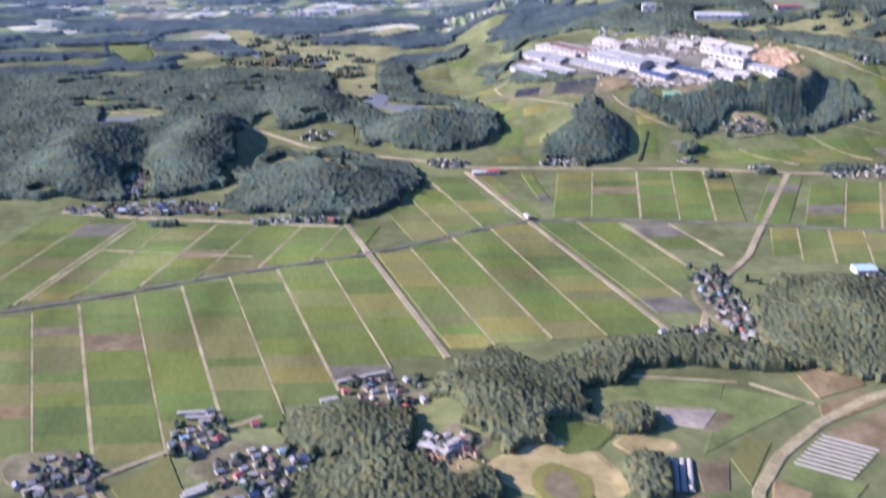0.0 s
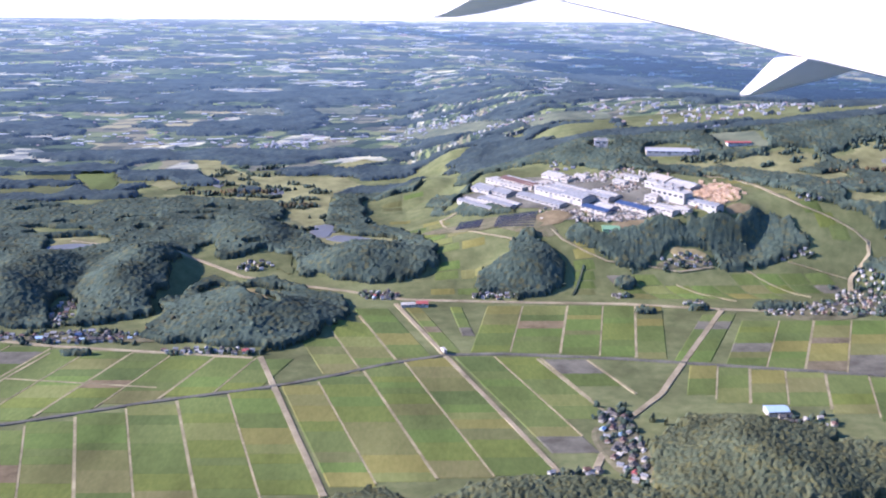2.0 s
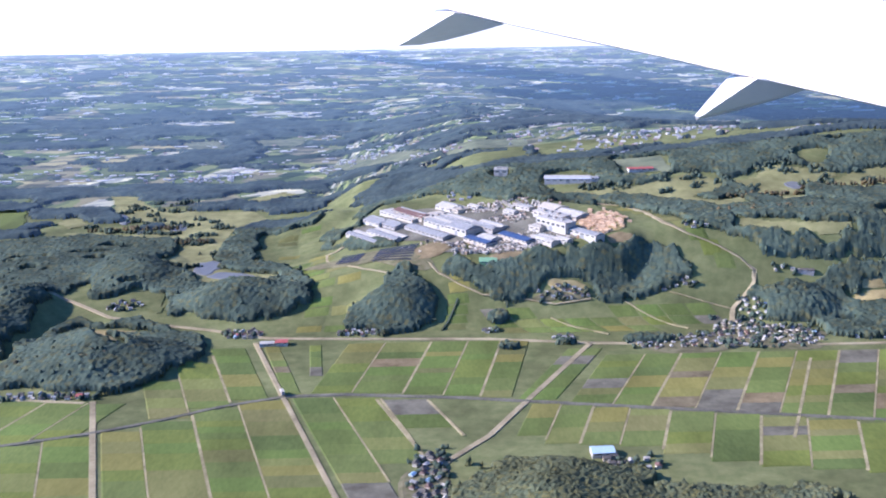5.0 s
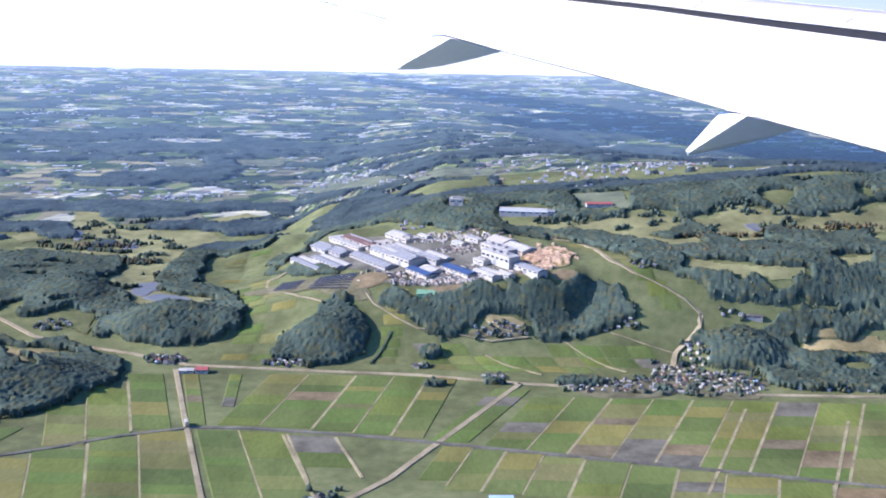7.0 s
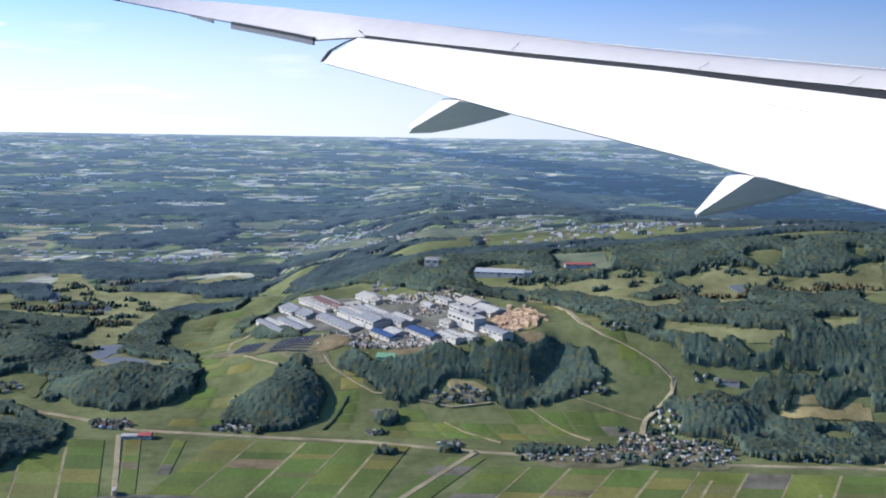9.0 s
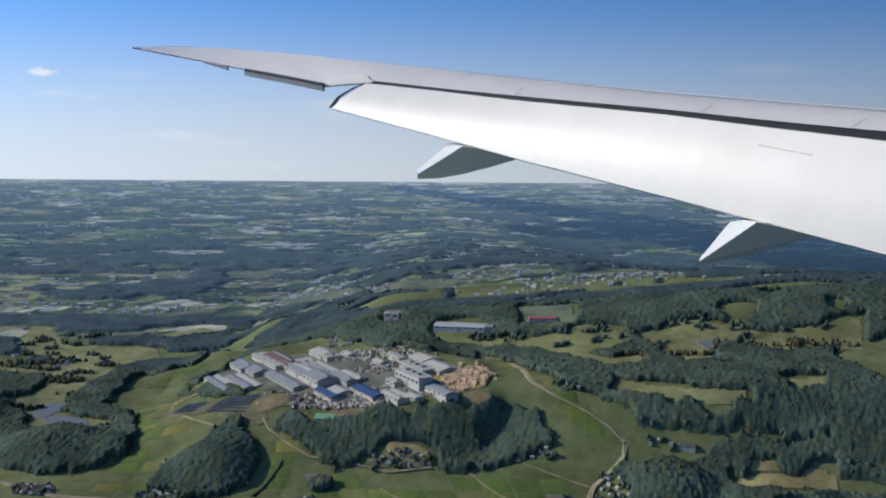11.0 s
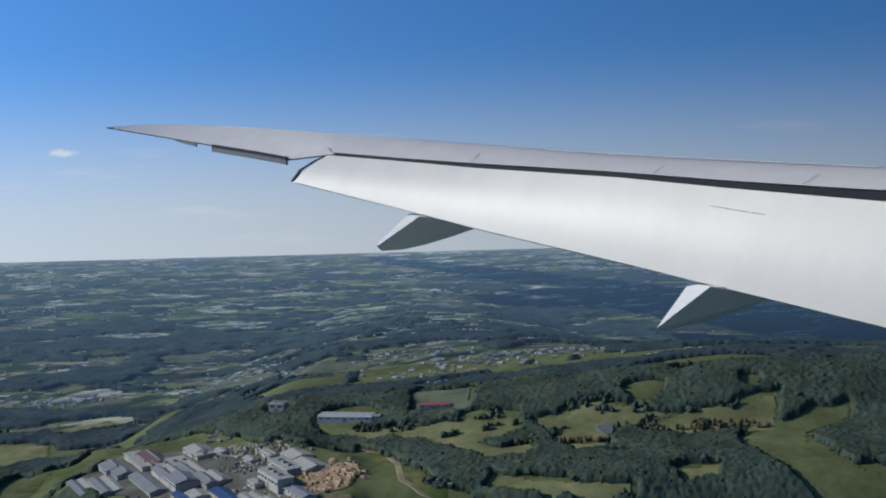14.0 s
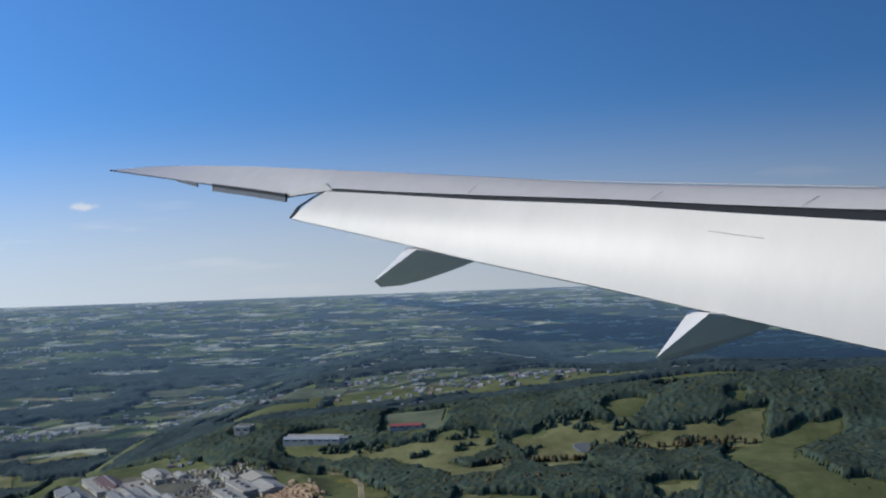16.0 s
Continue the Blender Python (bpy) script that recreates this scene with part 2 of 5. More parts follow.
def distant_land():
    """Patchwork of fields and woods of the far backdrop."""
    m = bpy.data.materials.new("distant_patchwork")
    m.use_nodes = True
    t = m.node_tree
    b = t.nodes["Principled BSDF"]
    b.inputs["Roughness"].default_value = 1.0
    b.inputs["Specular IOR Level"].default_value = 0.05
    geo = t.nodes.new("ShaderNodeNewGeometry")
    cols = []
    for sc, stops in (((0.015, 0.02, 1), ((0, (0.05, 0.07, 0.038)), (0.24, (0.1, 0.13, 0.05)), (0.5, (0.15, 0.17, 0.068)), (0.72, (0.2, 0.18, 0.1)), (0.88, (0.36, 0.345, 0.25)))),
                      ((0.04, 0.06, 1), ((0, (0.4, 0.46, 0.52)), (0.3, (0.8, 0.84, 0.88)), (0.6, (1.15, 1.15, 1.06)), (0.85, (1.65, 1.62, 1.35))))):
        mp = t.nodes.new("ShaderNodeMapping")
        mp.inputs["Scale"].default_value = sc
        mp.inputs["Rotation"].default_value = (0, 0, 0.25)
        t.links.new(geo.outputs["Position"], mp.inputs[0])
        v = t.nodes.new("ShaderNodeTexVoronoi")
        v.distance = "CHEBYCHEV"
        v.inputs["Scale"].default_value = 1.0
        t.links.new(mp.outputs[0], v.inputs["Vector"])
        sep = t.nodes.new("ShaderNodeSeparateColor")
        t.links.new(v.outputs["Color"], sep.inputs[0])
        r = t.nodes.new("ShaderNodeValToRGB")
        r.color_ramp.interpolation = "CONSTANT"
        while len(r.color_ramp.elements) < len(stops):
            r.color_ramp.elements.new(0.5)
        for el, (p, c) in zip(r.color_ramp.elements, stops):
            el.position, el.color = p, (*c, 1)
        t.links.new(sep.outputs[0], r.inputs[0])
        cols.append(r.outputs[0])
    mix = t.nodes.new("ShaderNodeVectorMath")
    mix.operation = "MULTIPLY"
    t.links.new(cols[0], mix.inputs[0])
    t.links.new(cols[1], mix.inputs[1])
    t.links.new(mix.outputs[0], b.inputs["Base Color"])
    return haze_emission(m)


def foliage(name, dark, light, crown, tones):
    """Leaves: fine mottling, and a tone of its own for each crown."""
    m = material(name, dark, light, 1.1 / crown, 0.9, bump=0.5, patch=0.045)
    t = m.node_tree
    b = t.nodes["Principled BSDF"]
    old = b.inputs["Base Color"].links[0].from_socket
    geo = t.nodes.new("ShaderNodeNewGeometry")
    v = t.nodes.new("ShaderNodeTexVoronoi")
    v.inputs["Scale"].default_value = 1 / crown
    t.links.new(geo.outputs["Position"], v.inputs["Vector"])
    sep = t.nodes.new("ShaderNodeSeparateColor")
    t.links.new(v.outputs["Color"], sep.inputs[0])
    r = t.nodes.new("ShaderNodeValToRGB")
    while len(r.color_ramp.elements) < len(tones):
        r.color_ramp.elements.new(0.5)
    for i, c in enumerate(tones):
        r.color_ramp.elements[i].position, r.color_ramp.elements[i].color = i / (len(tones) - 1), (*c, 1)
    t.links.new(sep.outputs[0], r.inputs[0])
    mix = t.nodes.new("ShaderNodeVectorMath")
    mix.operation = "MULTIPLY"
    t.links.new(old, mix.inputs[0])
    t.links.new(r.outputs[0], mix.inputs[1])
    t.links.new(mix.outputs[0], b.inputs["Base Color"])
    return m


M_LEAVES = foliage("woodland_leaves", (0.05, 0.073, 0.056), (0.09, 0.116, 0.076), 3.0, ((0.82, 0.88, 0.92), (0.95, 0.98, 0.98), (1, 1, 1), (1.06, 1.03, 0.95), (1.5, 1.12, 0.78)))
M_NEARLEAVES = foliage("bamboo_and_cedar_leaves", (0.07, 0.084, 0.05), (0.122, 0.132, 0.07), 2.2, ((0.8, 0.88, 0.88), (0.95, 0.98, 0.96), (1.04, 1.02, 0.95), (1.15, 1.06, 0.88), (1.32, 1.12, 0.8)))
M_FARLEAVES = haze_emission(foliage("distant_leaves", (0.034, 0.05, 0.046), (0.062, 0.08, 0.062), 5.0, ((0.85, 0.9, 0.92), (1, 1, 1), (1.15, 1.1, 1.0))))
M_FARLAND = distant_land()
# far roofs, film and meadow carry the painted haze too
haze_emission(M_FARWHITE)
haze_emission(M_FARFILM)
M_FARFIELD = haze_emission(material("distant_meadow", (0.1, 0.115, 0.06), (0.17, 0.175, 0.09), 0.08, patch=0.02))


# ---- building helpers ----
def part(name, bm, mat, parent=None, label=""):
    me = bpy.data.meshes.new(name)
    bm.to_mesh(me)
    bm.free()
    me.materials.append(mat)
    ob = new(name, me)
    if parent:
        ob.parent = parent
    if label:
        ob["label"] = label
    return ob


def from_arrays(name, verts, faces, mat, parent=None):
    me = bpy.data.meshes.new(name)
    me.from_pydata(verts, [], faces)
    me.materials.append(mat)
    me.update()
    ob = new(name, me)
    if parent:
        ob.parent = parent
    return ob


def smooth(a, b, x):
    t = np.clip((x - a) / (b - a), 0, 1)
    return t * t * (3 - 2 * t)


# wooded knolls: x, y, half width, half depth, turn, rise
KNOLLS = {
    "west_knoll": (-249, 602, 62, 42, -3, 13), "far_west_knoll": (-408, 655, 42, 74, -3, 12), "west_ridge": (-332, 672, 38, 66, -3, 12),
    "golf_knoll": (-264, 768, 38, 54, 0, 8), "valley_ridge": (-175, 697, 49, 26, -4, 10), "round_knoll": (-71, 676, 33, 23, -8, 9),
    "works_knoll": (-4, 694, 35, 13, -3, 1), "works_hill": (83, 692, 50, 18, 0, -7), "near_wood": (-168, 344, 35, 38, -3, 6),
    "near_strip": (-94, 380, 44, 14, 0, 4), "east_wood": (4, 405, 52, 54, -6, 9), "village_grove": (-230, 326, 26, 21, -3, 5),
    "low_wood": (-216, 285, 40, 22, -3, 3), "pit_grove": (-123, 287, 11, 16, -3, 2), "field_grove": (-120, 327, 12, 11, -3, 2),
    "east_knoll": (192, 664, 33, 16, 0, 8), "east_ridge": (224, 706, 70, 15, 0, 6), "east_rise": (256, 656, 36, 20, 0, 6),
    "valley_wood": (-141, 878, 30, 44, -30, 8), "back_wood": (-100, 965, 40, 34, 0, 8),
}


PLATFORM = (-113, 795, -100, 811, -95, 828, -84, 850, -62, 850, -17, 832, 31, 809, 75, 772, 88, 734, 91, 706, 83, 701, 62, 703, 48, 708, 29, 708, -1, 713, -21, 723, -34, 748, -59, 765, -80, 768)  # level ground of the works, x and y in turn


def within(outline, x, y):
    """Which of the points lie inside an outline of x and y in turn."""
    px, py = np.array(outline[0::2], float), np.array(outline[1::2], float)
    odd = np.zeros(x.shape, bool)
    for ax, ay, bx, by in zip(px, py, np.roll(px, -1), np.roll(py, -1)):
        if ay != by:
            odd ^= ((ay > y) != (by > y)) & (x < (bx - ax) * (y - ay) / (by - ay) + ax)
    return odd


def beyond(outline, x, y):
    """Distance in metres outside an outline; 0 within it."""
    px, py = np.array(outline[0::2], float), np.array(outline[1::2], float)
    best = np.full(x.shape, 1e9)
    for ax, ay, bx, by in zip(px, py, np.roll(px, -1), np.roll(py, -1)):
        f = np.clip(((x - ax) * (bx - ax) + (y - ay) * (by - ay)) / ((bx - ax) ** 2 + (by - ay) ** 2), 0, 1)
        best = np.minimum(best, np.hypot(x - ax - f * (bx - ax), y - ay - f * (by - ay)))
    return np.where(within(outline, x, y), 0.0, best)


def terrain(x, y):
    """Height of the land: paddies at zero, a plateau behind them, falling again to the far plain."""
    x, y = np.asarray(x, float), np.asarray(y, float)
    first = np.interp(x, [-500, -150, -60, 0, 60, 130, 320, 900], [4, 12, 34, 46, 48, 52, 60, 60])
    second = np.interp(x, [-150, -60, 0, 60, 130, 320], [0, 6, 14, 16, 18, 26])
    z = (first * smooth(650, 730, y) + second * smooth(790, 870, y)) * (1 - smooth(900, np.interp(x, [-400, 100, 250, 400], [2300, 2000, 1560, 1350]), y))
    level = 1 - smooth(0, 14, beyond(PLATFORM, x, y)) if np.any((abs(x) < 150) & (y > 650) & (y < 920)) else 0.0
    z = z * (1 - level) + (40 + 0.12 * (y - 725) + 0.15 * (x - 20)) * level
    lumps = 1 + 0.16 * np.sin(x * 0.09 + 1.3 * np.sin(y * 0.05)) + 0.13 * np.sin(y * 0.13 + x * 0.06)
    for kx, ky, rx, ry, turn, rise in KNOLLS.values():
        c, s = math.cos(radians(turn)), math.sin(radians(turn))
        u, v = ((x - kx) * c + (y - ky) * s) / rx, (-(x - kx) * s + (y - ky) * c) / ry
        z = z + rise * lumps * np.clip(1 - u * u - v * v, 0, 1) ** 1.2
    return z


def ground_z(x, y):
    return float(terrain(x, y))


# ---- the land ----
def land(name, xs, ys, mat):
    gx, gy = np.meshgrid(xs, ys)
    verts = np.stack([gx, gy, terrain(gx, gy) - 0.05], -1).reshape(-1, 3)
    w = len(xs)
    i = np.arange(len(ys) - 1)[:, None] * w + np.arange(w - 1)
    quads = np.stack([i, i + 1, i + w + 1, i + w], -1).reshape(-1, 4)
    ob = from_arrays(name, verts.tolist(), quads.tolist(), mat)
    ob.data.polygons.foreach_set("use_smooth", [True] * len(quads))
    return ob


XS = np.concatenate([np.linspace(-2900, -700, 20), np.linspace(-680, 680, 240), np.linspace(700, 2900, 20)])
ground = tagged(land("ground", XS, np.concatenate([np.linspace(-900, 150, 12), np.linspace(160, 1000, 180)]), M_GRASS),
                "rolling green farmland and meadow in autumn sunlight", "ground", kind="structure")
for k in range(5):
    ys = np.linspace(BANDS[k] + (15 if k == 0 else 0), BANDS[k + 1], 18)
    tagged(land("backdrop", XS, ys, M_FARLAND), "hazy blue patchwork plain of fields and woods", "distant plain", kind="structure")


def ribbon(name, pts, width, mat, label, lift=0.45, thick=0.5, kind="structure", category="road"):
    """A road that follows the land, with a slab's thickness."""
    line = []
    for (x0, y0), (x1, y1) in zip(pts, pts[1:]):
        n = max(1, int(math.hypot(x1 - x0, y1 - y0) / 7))
        line += [(x0 + (x1 - x0) * k / n, y0 + (y1 - y0) * k / n) for k in range(n)]
    line.append(pts[-1])
    verts, faces = [], []
    for k, (x, y) in enumerate(line):
        x0, y0 = line[max(k - 1, 0)]
        x1, y1 = line[min(k + 1, len(line) - 1)]
        d = math.hypot(x1 - x0, y1 - y0)
        nx, ny = -(y1 - y0) / d * width / 2, (x1 - x0) / d * width / 2
        z = ground_z(x, y) + lift
        verts += [(x + nx, y + ny, z), (x - nx, y - ny, z), (x - nx * 1.2, y - ny * 1.2, z - thick), (x + nx * 1.2, y + ny * 1.2, z - thick)]
        if k:
            b = 4 * k
            faces += [(b - 4 + i, b - 4 + (i + 1) % 4, b + (i + 1) % 4, b + i) for i in range(4)]
    faces += [(3, 2, 1, 0), tuple(len(verts) - 4 + i for i in range(4))]
    return tagged(from_arrays(name, verts, faces, mat), label, category, kind=kind)


ribbon("road", [(-234, 543), (-188, 383)], 3.0, M_CONCRETE, "pale straight concrete farm road between paddies")
ribbon("road", [(-158, 634), (-131, 548), (-83, 398)], 2.6, M_CONCRETE, "pale straight concrete farm road across the paddies")
ribbon("road", [(52, 622), (-5, 515), (-19, 488), (-41, 460), (-62, 420), (-71, 397)], 3.2, M_CONCRETE, "pale grey village road between paddies")
CANAL = [(-600, 380), (-384, 443), (-340, 459), (-282, 482), (-225, 500), (-194, 514), (-162, 532), (-128, 545), (-95, 546), (-31, 538), (114, 511), (330, 470), (620, 410)]
ribbon("railway", CANAL, 2.7, M_ASPHALT, "dark single railway embankment curving through the paddies", 0.5, 0.6, category="railway")
ribbon("road", [(-400, 573), (-356, 561), (-238, 541)], 2.6, M_CONCRETE, "pale lane below the wooded hill village")
ribbon("road", [(-400, 760), (-340, 735), (-295, 707), (-263, 682), (-225, 669), (-190, 659), (-151, 642), (-84, 637), (-11, 633), (52, 622), (110, 616), (178, 611), (266, 612), (480, 600)], 3.0, M_CONCRETE, "pale country road along the foot of the hills")
ribbon("road", [(-360, 278), (-342, 287), (-323, 298), (-298, 316), (-281, 328), (-265, 339)], 2.4, M_CONCRETE, "pale village lane beside houses")
ribbon("road", [(-322, 296), (-300, 266), (-285, 240)], 2.0, M_CONCRETE, "pale narrow lane beside a paddy")
ribbon("road", [(-284, 323), (-272, 289), (-275, 262)], 2.0, M_ASPHALT, "grey village street between houses")
ribbon("road", [(-97, 225), (-95, 253), (-84, 279), (-69, 300), (-46, 321), (-20, 338), (30, 358), (90, 372)], 4.4, M_TRACK, "wide tan dirt road curving past fields")
ribbon("farm_track", [(-131, 366), (-101, 361), (-68, 355)], 1.4, M_TRACK, "tan track above a green field", 0.4, category="track")
ribbon("farm_track", [(-63, 354), (-42, 336)], 1.6, M_TRACK, "tan track between fields", 0.4, category="track")
ribbon("road", [(-250, 268), (-214, 273), (-189, 277), (-180, 266), (-168, 255), (-149, 253), (-118, 240), (-90, 215)], 2.6, M_CONCRETE, "pale winding lane below the wood")
ribbon("road", [(146, 614), (148, 650), (153, 667), (170, 682), (173, 689), (165, 696), (153, 703), (131, 714), (118, 726), (111, 759), (98, 785), (70, 806)], 3.2, M_CONCRETE, "pale road curving up the side valley")
ribbon("road", [(60, 676), (36, 673), (10, 678), (-12, 681), (-27, 689), (-41, 699), (-52, 716)], 2.2, M_CONCRETE, "pale lane round the foot of the works hill")
ribbon("road", [(-98, 790), (-124, 774), (-122, 756), (-114, 738), (-94, 717), (-76, 706), (-78, 690)], 2.0, M_CONCRETE, "pale loop road round the solar field")
ribbon("road", [(-62, 770), (-40, 742), (-12, 712), (20, 706)], 2.2, M_ASPHALT, "grey works access road")
for pts in ([(-387, 452), (-353, 550)], [(-365, 513), (-283, 500)], [(80, 676), (119, 646)], [(32, 663), (66, 638)], [(113, 679), (151, 667)],
            [(-78, 538), (-52, 465)], [(-50, 536), (-32, 489)], [(132, 478), (178, 588)], [(231, 573), (192, 480)]):
    ribbon("farm_track", pts, 1.6, M_TRACK, "narrow tan farm track between fields", 0.4, category="track")


ribbon("hedge", [(-29, 679), (-40, 651)], 1.3, M_LEAVES, "narrow dark hedge along a field ditch", 1.0, 1.2, kind="", category="hedge")


def draped(name, cx, cy, rx, ry, turn, mat, label, category, lift=0.35, wob=0.16, seed=1):
    """A patch of ground cover with an uneven outline that lies on the land."""
    r = random.Random(seed)
    ph = [r.uniform(0, 6.28) for _ in range(4)]
    c, s = math.cos(radians(turn)), math.sin(radians(turn))
    n, rings = 40, 7
    verts, faces = [], []
    for k in range(rings + 1):
        for i in range(n):
            a = 2 * math.pi * i / n
            q = k / rings * (1 + wob * math.sin(2 * a + ph[0]) + wob * math.sin(3 * a + ph[1]) + wob * 0.6 * math.sin(5 * a + ph[2]))
            u, v = rx * q * math.cos(a), ry * q * math.sin(a)
            x, y = cx + u * c - v * s, cy + u * s + v * c
            verts.append((x, y, ground_z(x, y) + lift - (0.5 if k == rings else 0)))
        if k:
            faces += [((k - 1) * n + i, k * n + i, k * n + (i + 1) % n, (k - 1) * n + (i + 1) % n) for i in range(n)]
    return tagged(from_arrays(name, verts, faces, mat), label, category, kind="structure")


M_FAIRWAY = material("fairway", (0.19, 0.185, 0.075), (0.29, 0.275, 0.12), 0.1, patch=0.03)
for i, (x, y, rx, ry, tn) in enumerate([(-393, 742, 22, 9, 8), (-214, 774, 11, 19, 12), (-192, 748, 18, 9, -22), (-328, 958, 32, 6, -62), (-265, 908, 9, 12, 0), (178, 798, 13, 5, -8), (236, 806, 6, 7, 0)]):
    draped("pond", x, y, rx, ry, tn, M_WATER, "still blue-grey golf course pond", "pond", 0.9, 0.1, seed=30 + i)
for i, (x, y, rx, ry, m, lb) in enumerate([(-190, 258, 40, 14, M_DRY, "dry yellow meadow"), (-154, 297, 24, 21, M_DRY, "ochre dry grass round an excavated basin"), (-142, 316, 13, 11, M_PADDY, "bright green grass above the basin"), (-154, 286, 12.5, 15, M_STUBBLE, "grassy bank of the basin"), (-154.5, 285, 6.8, 10.5, M_SOIL, "brown muddy basin floor"),
                                           (-118, 310, 12, 7, M_DRY, "ochre bare slope"), (-194, 314, 13, 10, M_YARD, "pale earth sawmill yard"), (-190, 296, 8, 8, M_DRY, "ochre cut bank"),
                                           (-267, 300, 22, 20, M_YARD, "grey-brown village yards"), (-338, 294, 18, 24, M_YARD, "grey-brown village yards"), (-216, 352, 16, 12, M_YARD, "grey-brown village yards"), (-50, 429, 10, 38, M_YARD, "grey-brown village yards"),
                                           (148, 624, 52, 24, M_YARD, "grey-brown village yards"), (-341, 574, 34, 9, M_YARD, "grey-brown village yards"), (42, 680, 19, 5, M_YARD, "grey-brown village yards"), (84, 707, 9, 4, M_SOIL, "brown cleared hilltop"), (46, 684, 12, 6, M_DRY, "ochre cleared slope"), (254, 681, 24, 4, M_DRY, "dry strip between woods"),
                                           (6, 703, 13, 4.5, M_SOIL, "red-brown soil yard"), (-46, 722, 13, 12, M_SOIL, "brown fallow field"), (-87, 732, 36, 16, M_YARD, "bare earth round the solar field"),
                                           (-20, 772, 92, 34, M_ASPHALT, "grey paved works yard"), (26, 722, 54, 13, M_ASPHALT, "grey paved vehicle yard"), (72, 736, 22, 18, M_DRY, "earth timber yard"), (-230, 618, 16, 6, M_DRY, "ochre clearing in the wood"), (-262, 610, 14, 5, M_DRY, "ochre clearing in the wood")]):
    draped("clearing", x, y, rx, ry, -22 if rx in (92, 36) else 0, m, lb, "bare ground", 0.42 + 0.025 * i, 0.26 if m is M_YARD else 0.05 if rx in (12.5, 6.8) else 0.12, seed=60 + i)

# ---- the aircraft wing ----
SLOPE = Vector((0.702, 0.712, 0))  # away from the eye, square to the span
wing = tagged(new("aircraft_wing"), "white airliner wing with lowered trailing-edge flap in sunlight", "aircraft wing")


def station(lines, n):
    """Points along a polyline of (x, y, z), resampled to n by its x."""
    xs = [p[0] for p in lines]
    out = []
    for k in range(n):
        x = xs[0] + (xs[-1] - xs[0]) * k / (n - 1)
        out.append(Vector([np.interp(x, xs, [p[j] for p in lines]) for j in range(3)]))
    return out


def shell(name, rows, mat, back, label=""):
    """A skin through rows of points, closed by the same rows moved by back."""
    n = len(rows[0])
    verts = [tuple(p) for r in rows for p in r]
    half = len(verts)
    verts += [tuple(p + back) for r in rows for p in r]
    faces = []
    for j in range(len(rows) - 1):
        for i in range(n - 1):
            q = (j * n + i, j * n + i + 1, (j + 1) * n + i + 1, (j + 1) * n + i)
            faces += [q, tuple(half + k for k in reversed(q))]
    rim = [i for i in range(n)] + [j * n + n - 1 for j in range(1, len(rows))] + [(len(rows) - 1) * n + i for i in range(n - 2, -1, -1)] + [j * n for j in range(len(rows) - 2, 0, -1)]
    for a1, b1 in zip(rim, rim[1:] + rim[:1]):
        faces.append((b1, a1, half + a1, half + b1))
    ob = from_arrays(name, verts, faces, mat, wing)
    bm = bmesh.new()
    bm.from_mesh(ob.data)
    bmesh.ops.recalc_face_normals(bm, faces=bm.faces)
    bm.to_mesh(ob.data)
    bm.free()
    ob.data.polygons.foreach_set("use_smooth", [len(p.vertices) == 4 for p in ob.data.polygons])
    ob.data.set_sharp_from_angle(angle=radians(35))
    if label:
        ob["label"] = label
    return ob


FLAP_LOW = [(-256, 2046, 204), (-37, 1830, 160), (94, 1701, 132), (282, 1516, 97), (373, 1426, 79), (509, 1292, 52), (603, 1199, 34)]
FLAP_TOP = [(-190, 2037, 249), (-44, 1893, 234), (91, 1760, 219), (285, 1569, 202), (409, 1447, 187), (519, 1338, 175), (617, 1241, 165)]
EDGE = [(-191, 2041, 255), (-44, 1896, 239), (91, 1763, 226), (286, 1571, 209), (409, 1450, 196), (520, 1340, 186), (618, 1244, 179)]
EDGE_OUT = [(-866, 2707, 342), (-704, 2547, 316), (-483, 2329, 280), (-285, 2134, 250), (-191, 2041, 255)]
CREST = [(-909, 2830, 350), (-770, 2693, 346), (-569, 2495, 330), (-398, 2327, 313), (-208, 2140, 291), (-54, 1988, 273), (88, 1848, 256), (292, 1647, 231), (421, 1519, 219), (538, 1404, 209), (641, 1303, 201)]
low, top = station(FLAP_LOW, 28), station(FLAP_TOP, 28)
mids = [[a1.lerp(b1, f) - SLOPE * (5 * math.sin(math.pi * f)) for a1, b1 in zip(low, top)] for f in (0.12, 0.3, 0.5, 0.7, 0.88)]
shell("flap", [low] + mids + [top], M_WING, Vector((5, 6, -3)), "white lowered flap with scuffed paint")


def flap_face(u, f):
    """A point just proud of the flap's skin, u along the span and f from its lower to its upper edge."""
    i = min(int(u * 27), 26)
    a1, b1 = low[i].lerp(low[i + 1], u * 27 - i), top[i].lerp(top[i + 1], u * 27 - i)
    return a1.lerp(b1, f) - SLOPE * (5 * math.sin(math.pi * f) + 0.7)


edge_in = station(EDGE, 24)
edge_all = station(EDGE_OUT + EDGE[1:], 48)
crest_all = station([(p[0] if p[0] > -300 else p[0] * 0.985, *p[1:]) for p in CREST], 48)
skin = [edge_all]
for f in (0.12, 0.3, 0.5, 0.7, 0.86):
    skin.append([a1.lerp(b1, f) + Vector((0, 0, (1.5 + 3.5 * i / 47) * math.sin(math.pi * f))) for i, (a1, b1) in enumerate(zip(edge_all, crest_all))])
shell("wing_panel", skin + [crest_all], M_WINGTOP, Vector((4, 5, -2.2)), "pale grey upper wing skin")
slot_lo = [p + SLOPE * 3 + Vector((0, 0, -6)) for p in station(FLAP_TOP, 24)]
slot_hi = [p + SLOPE * 3 + Vector((0, 0, -1.5)) for p in edge_in]
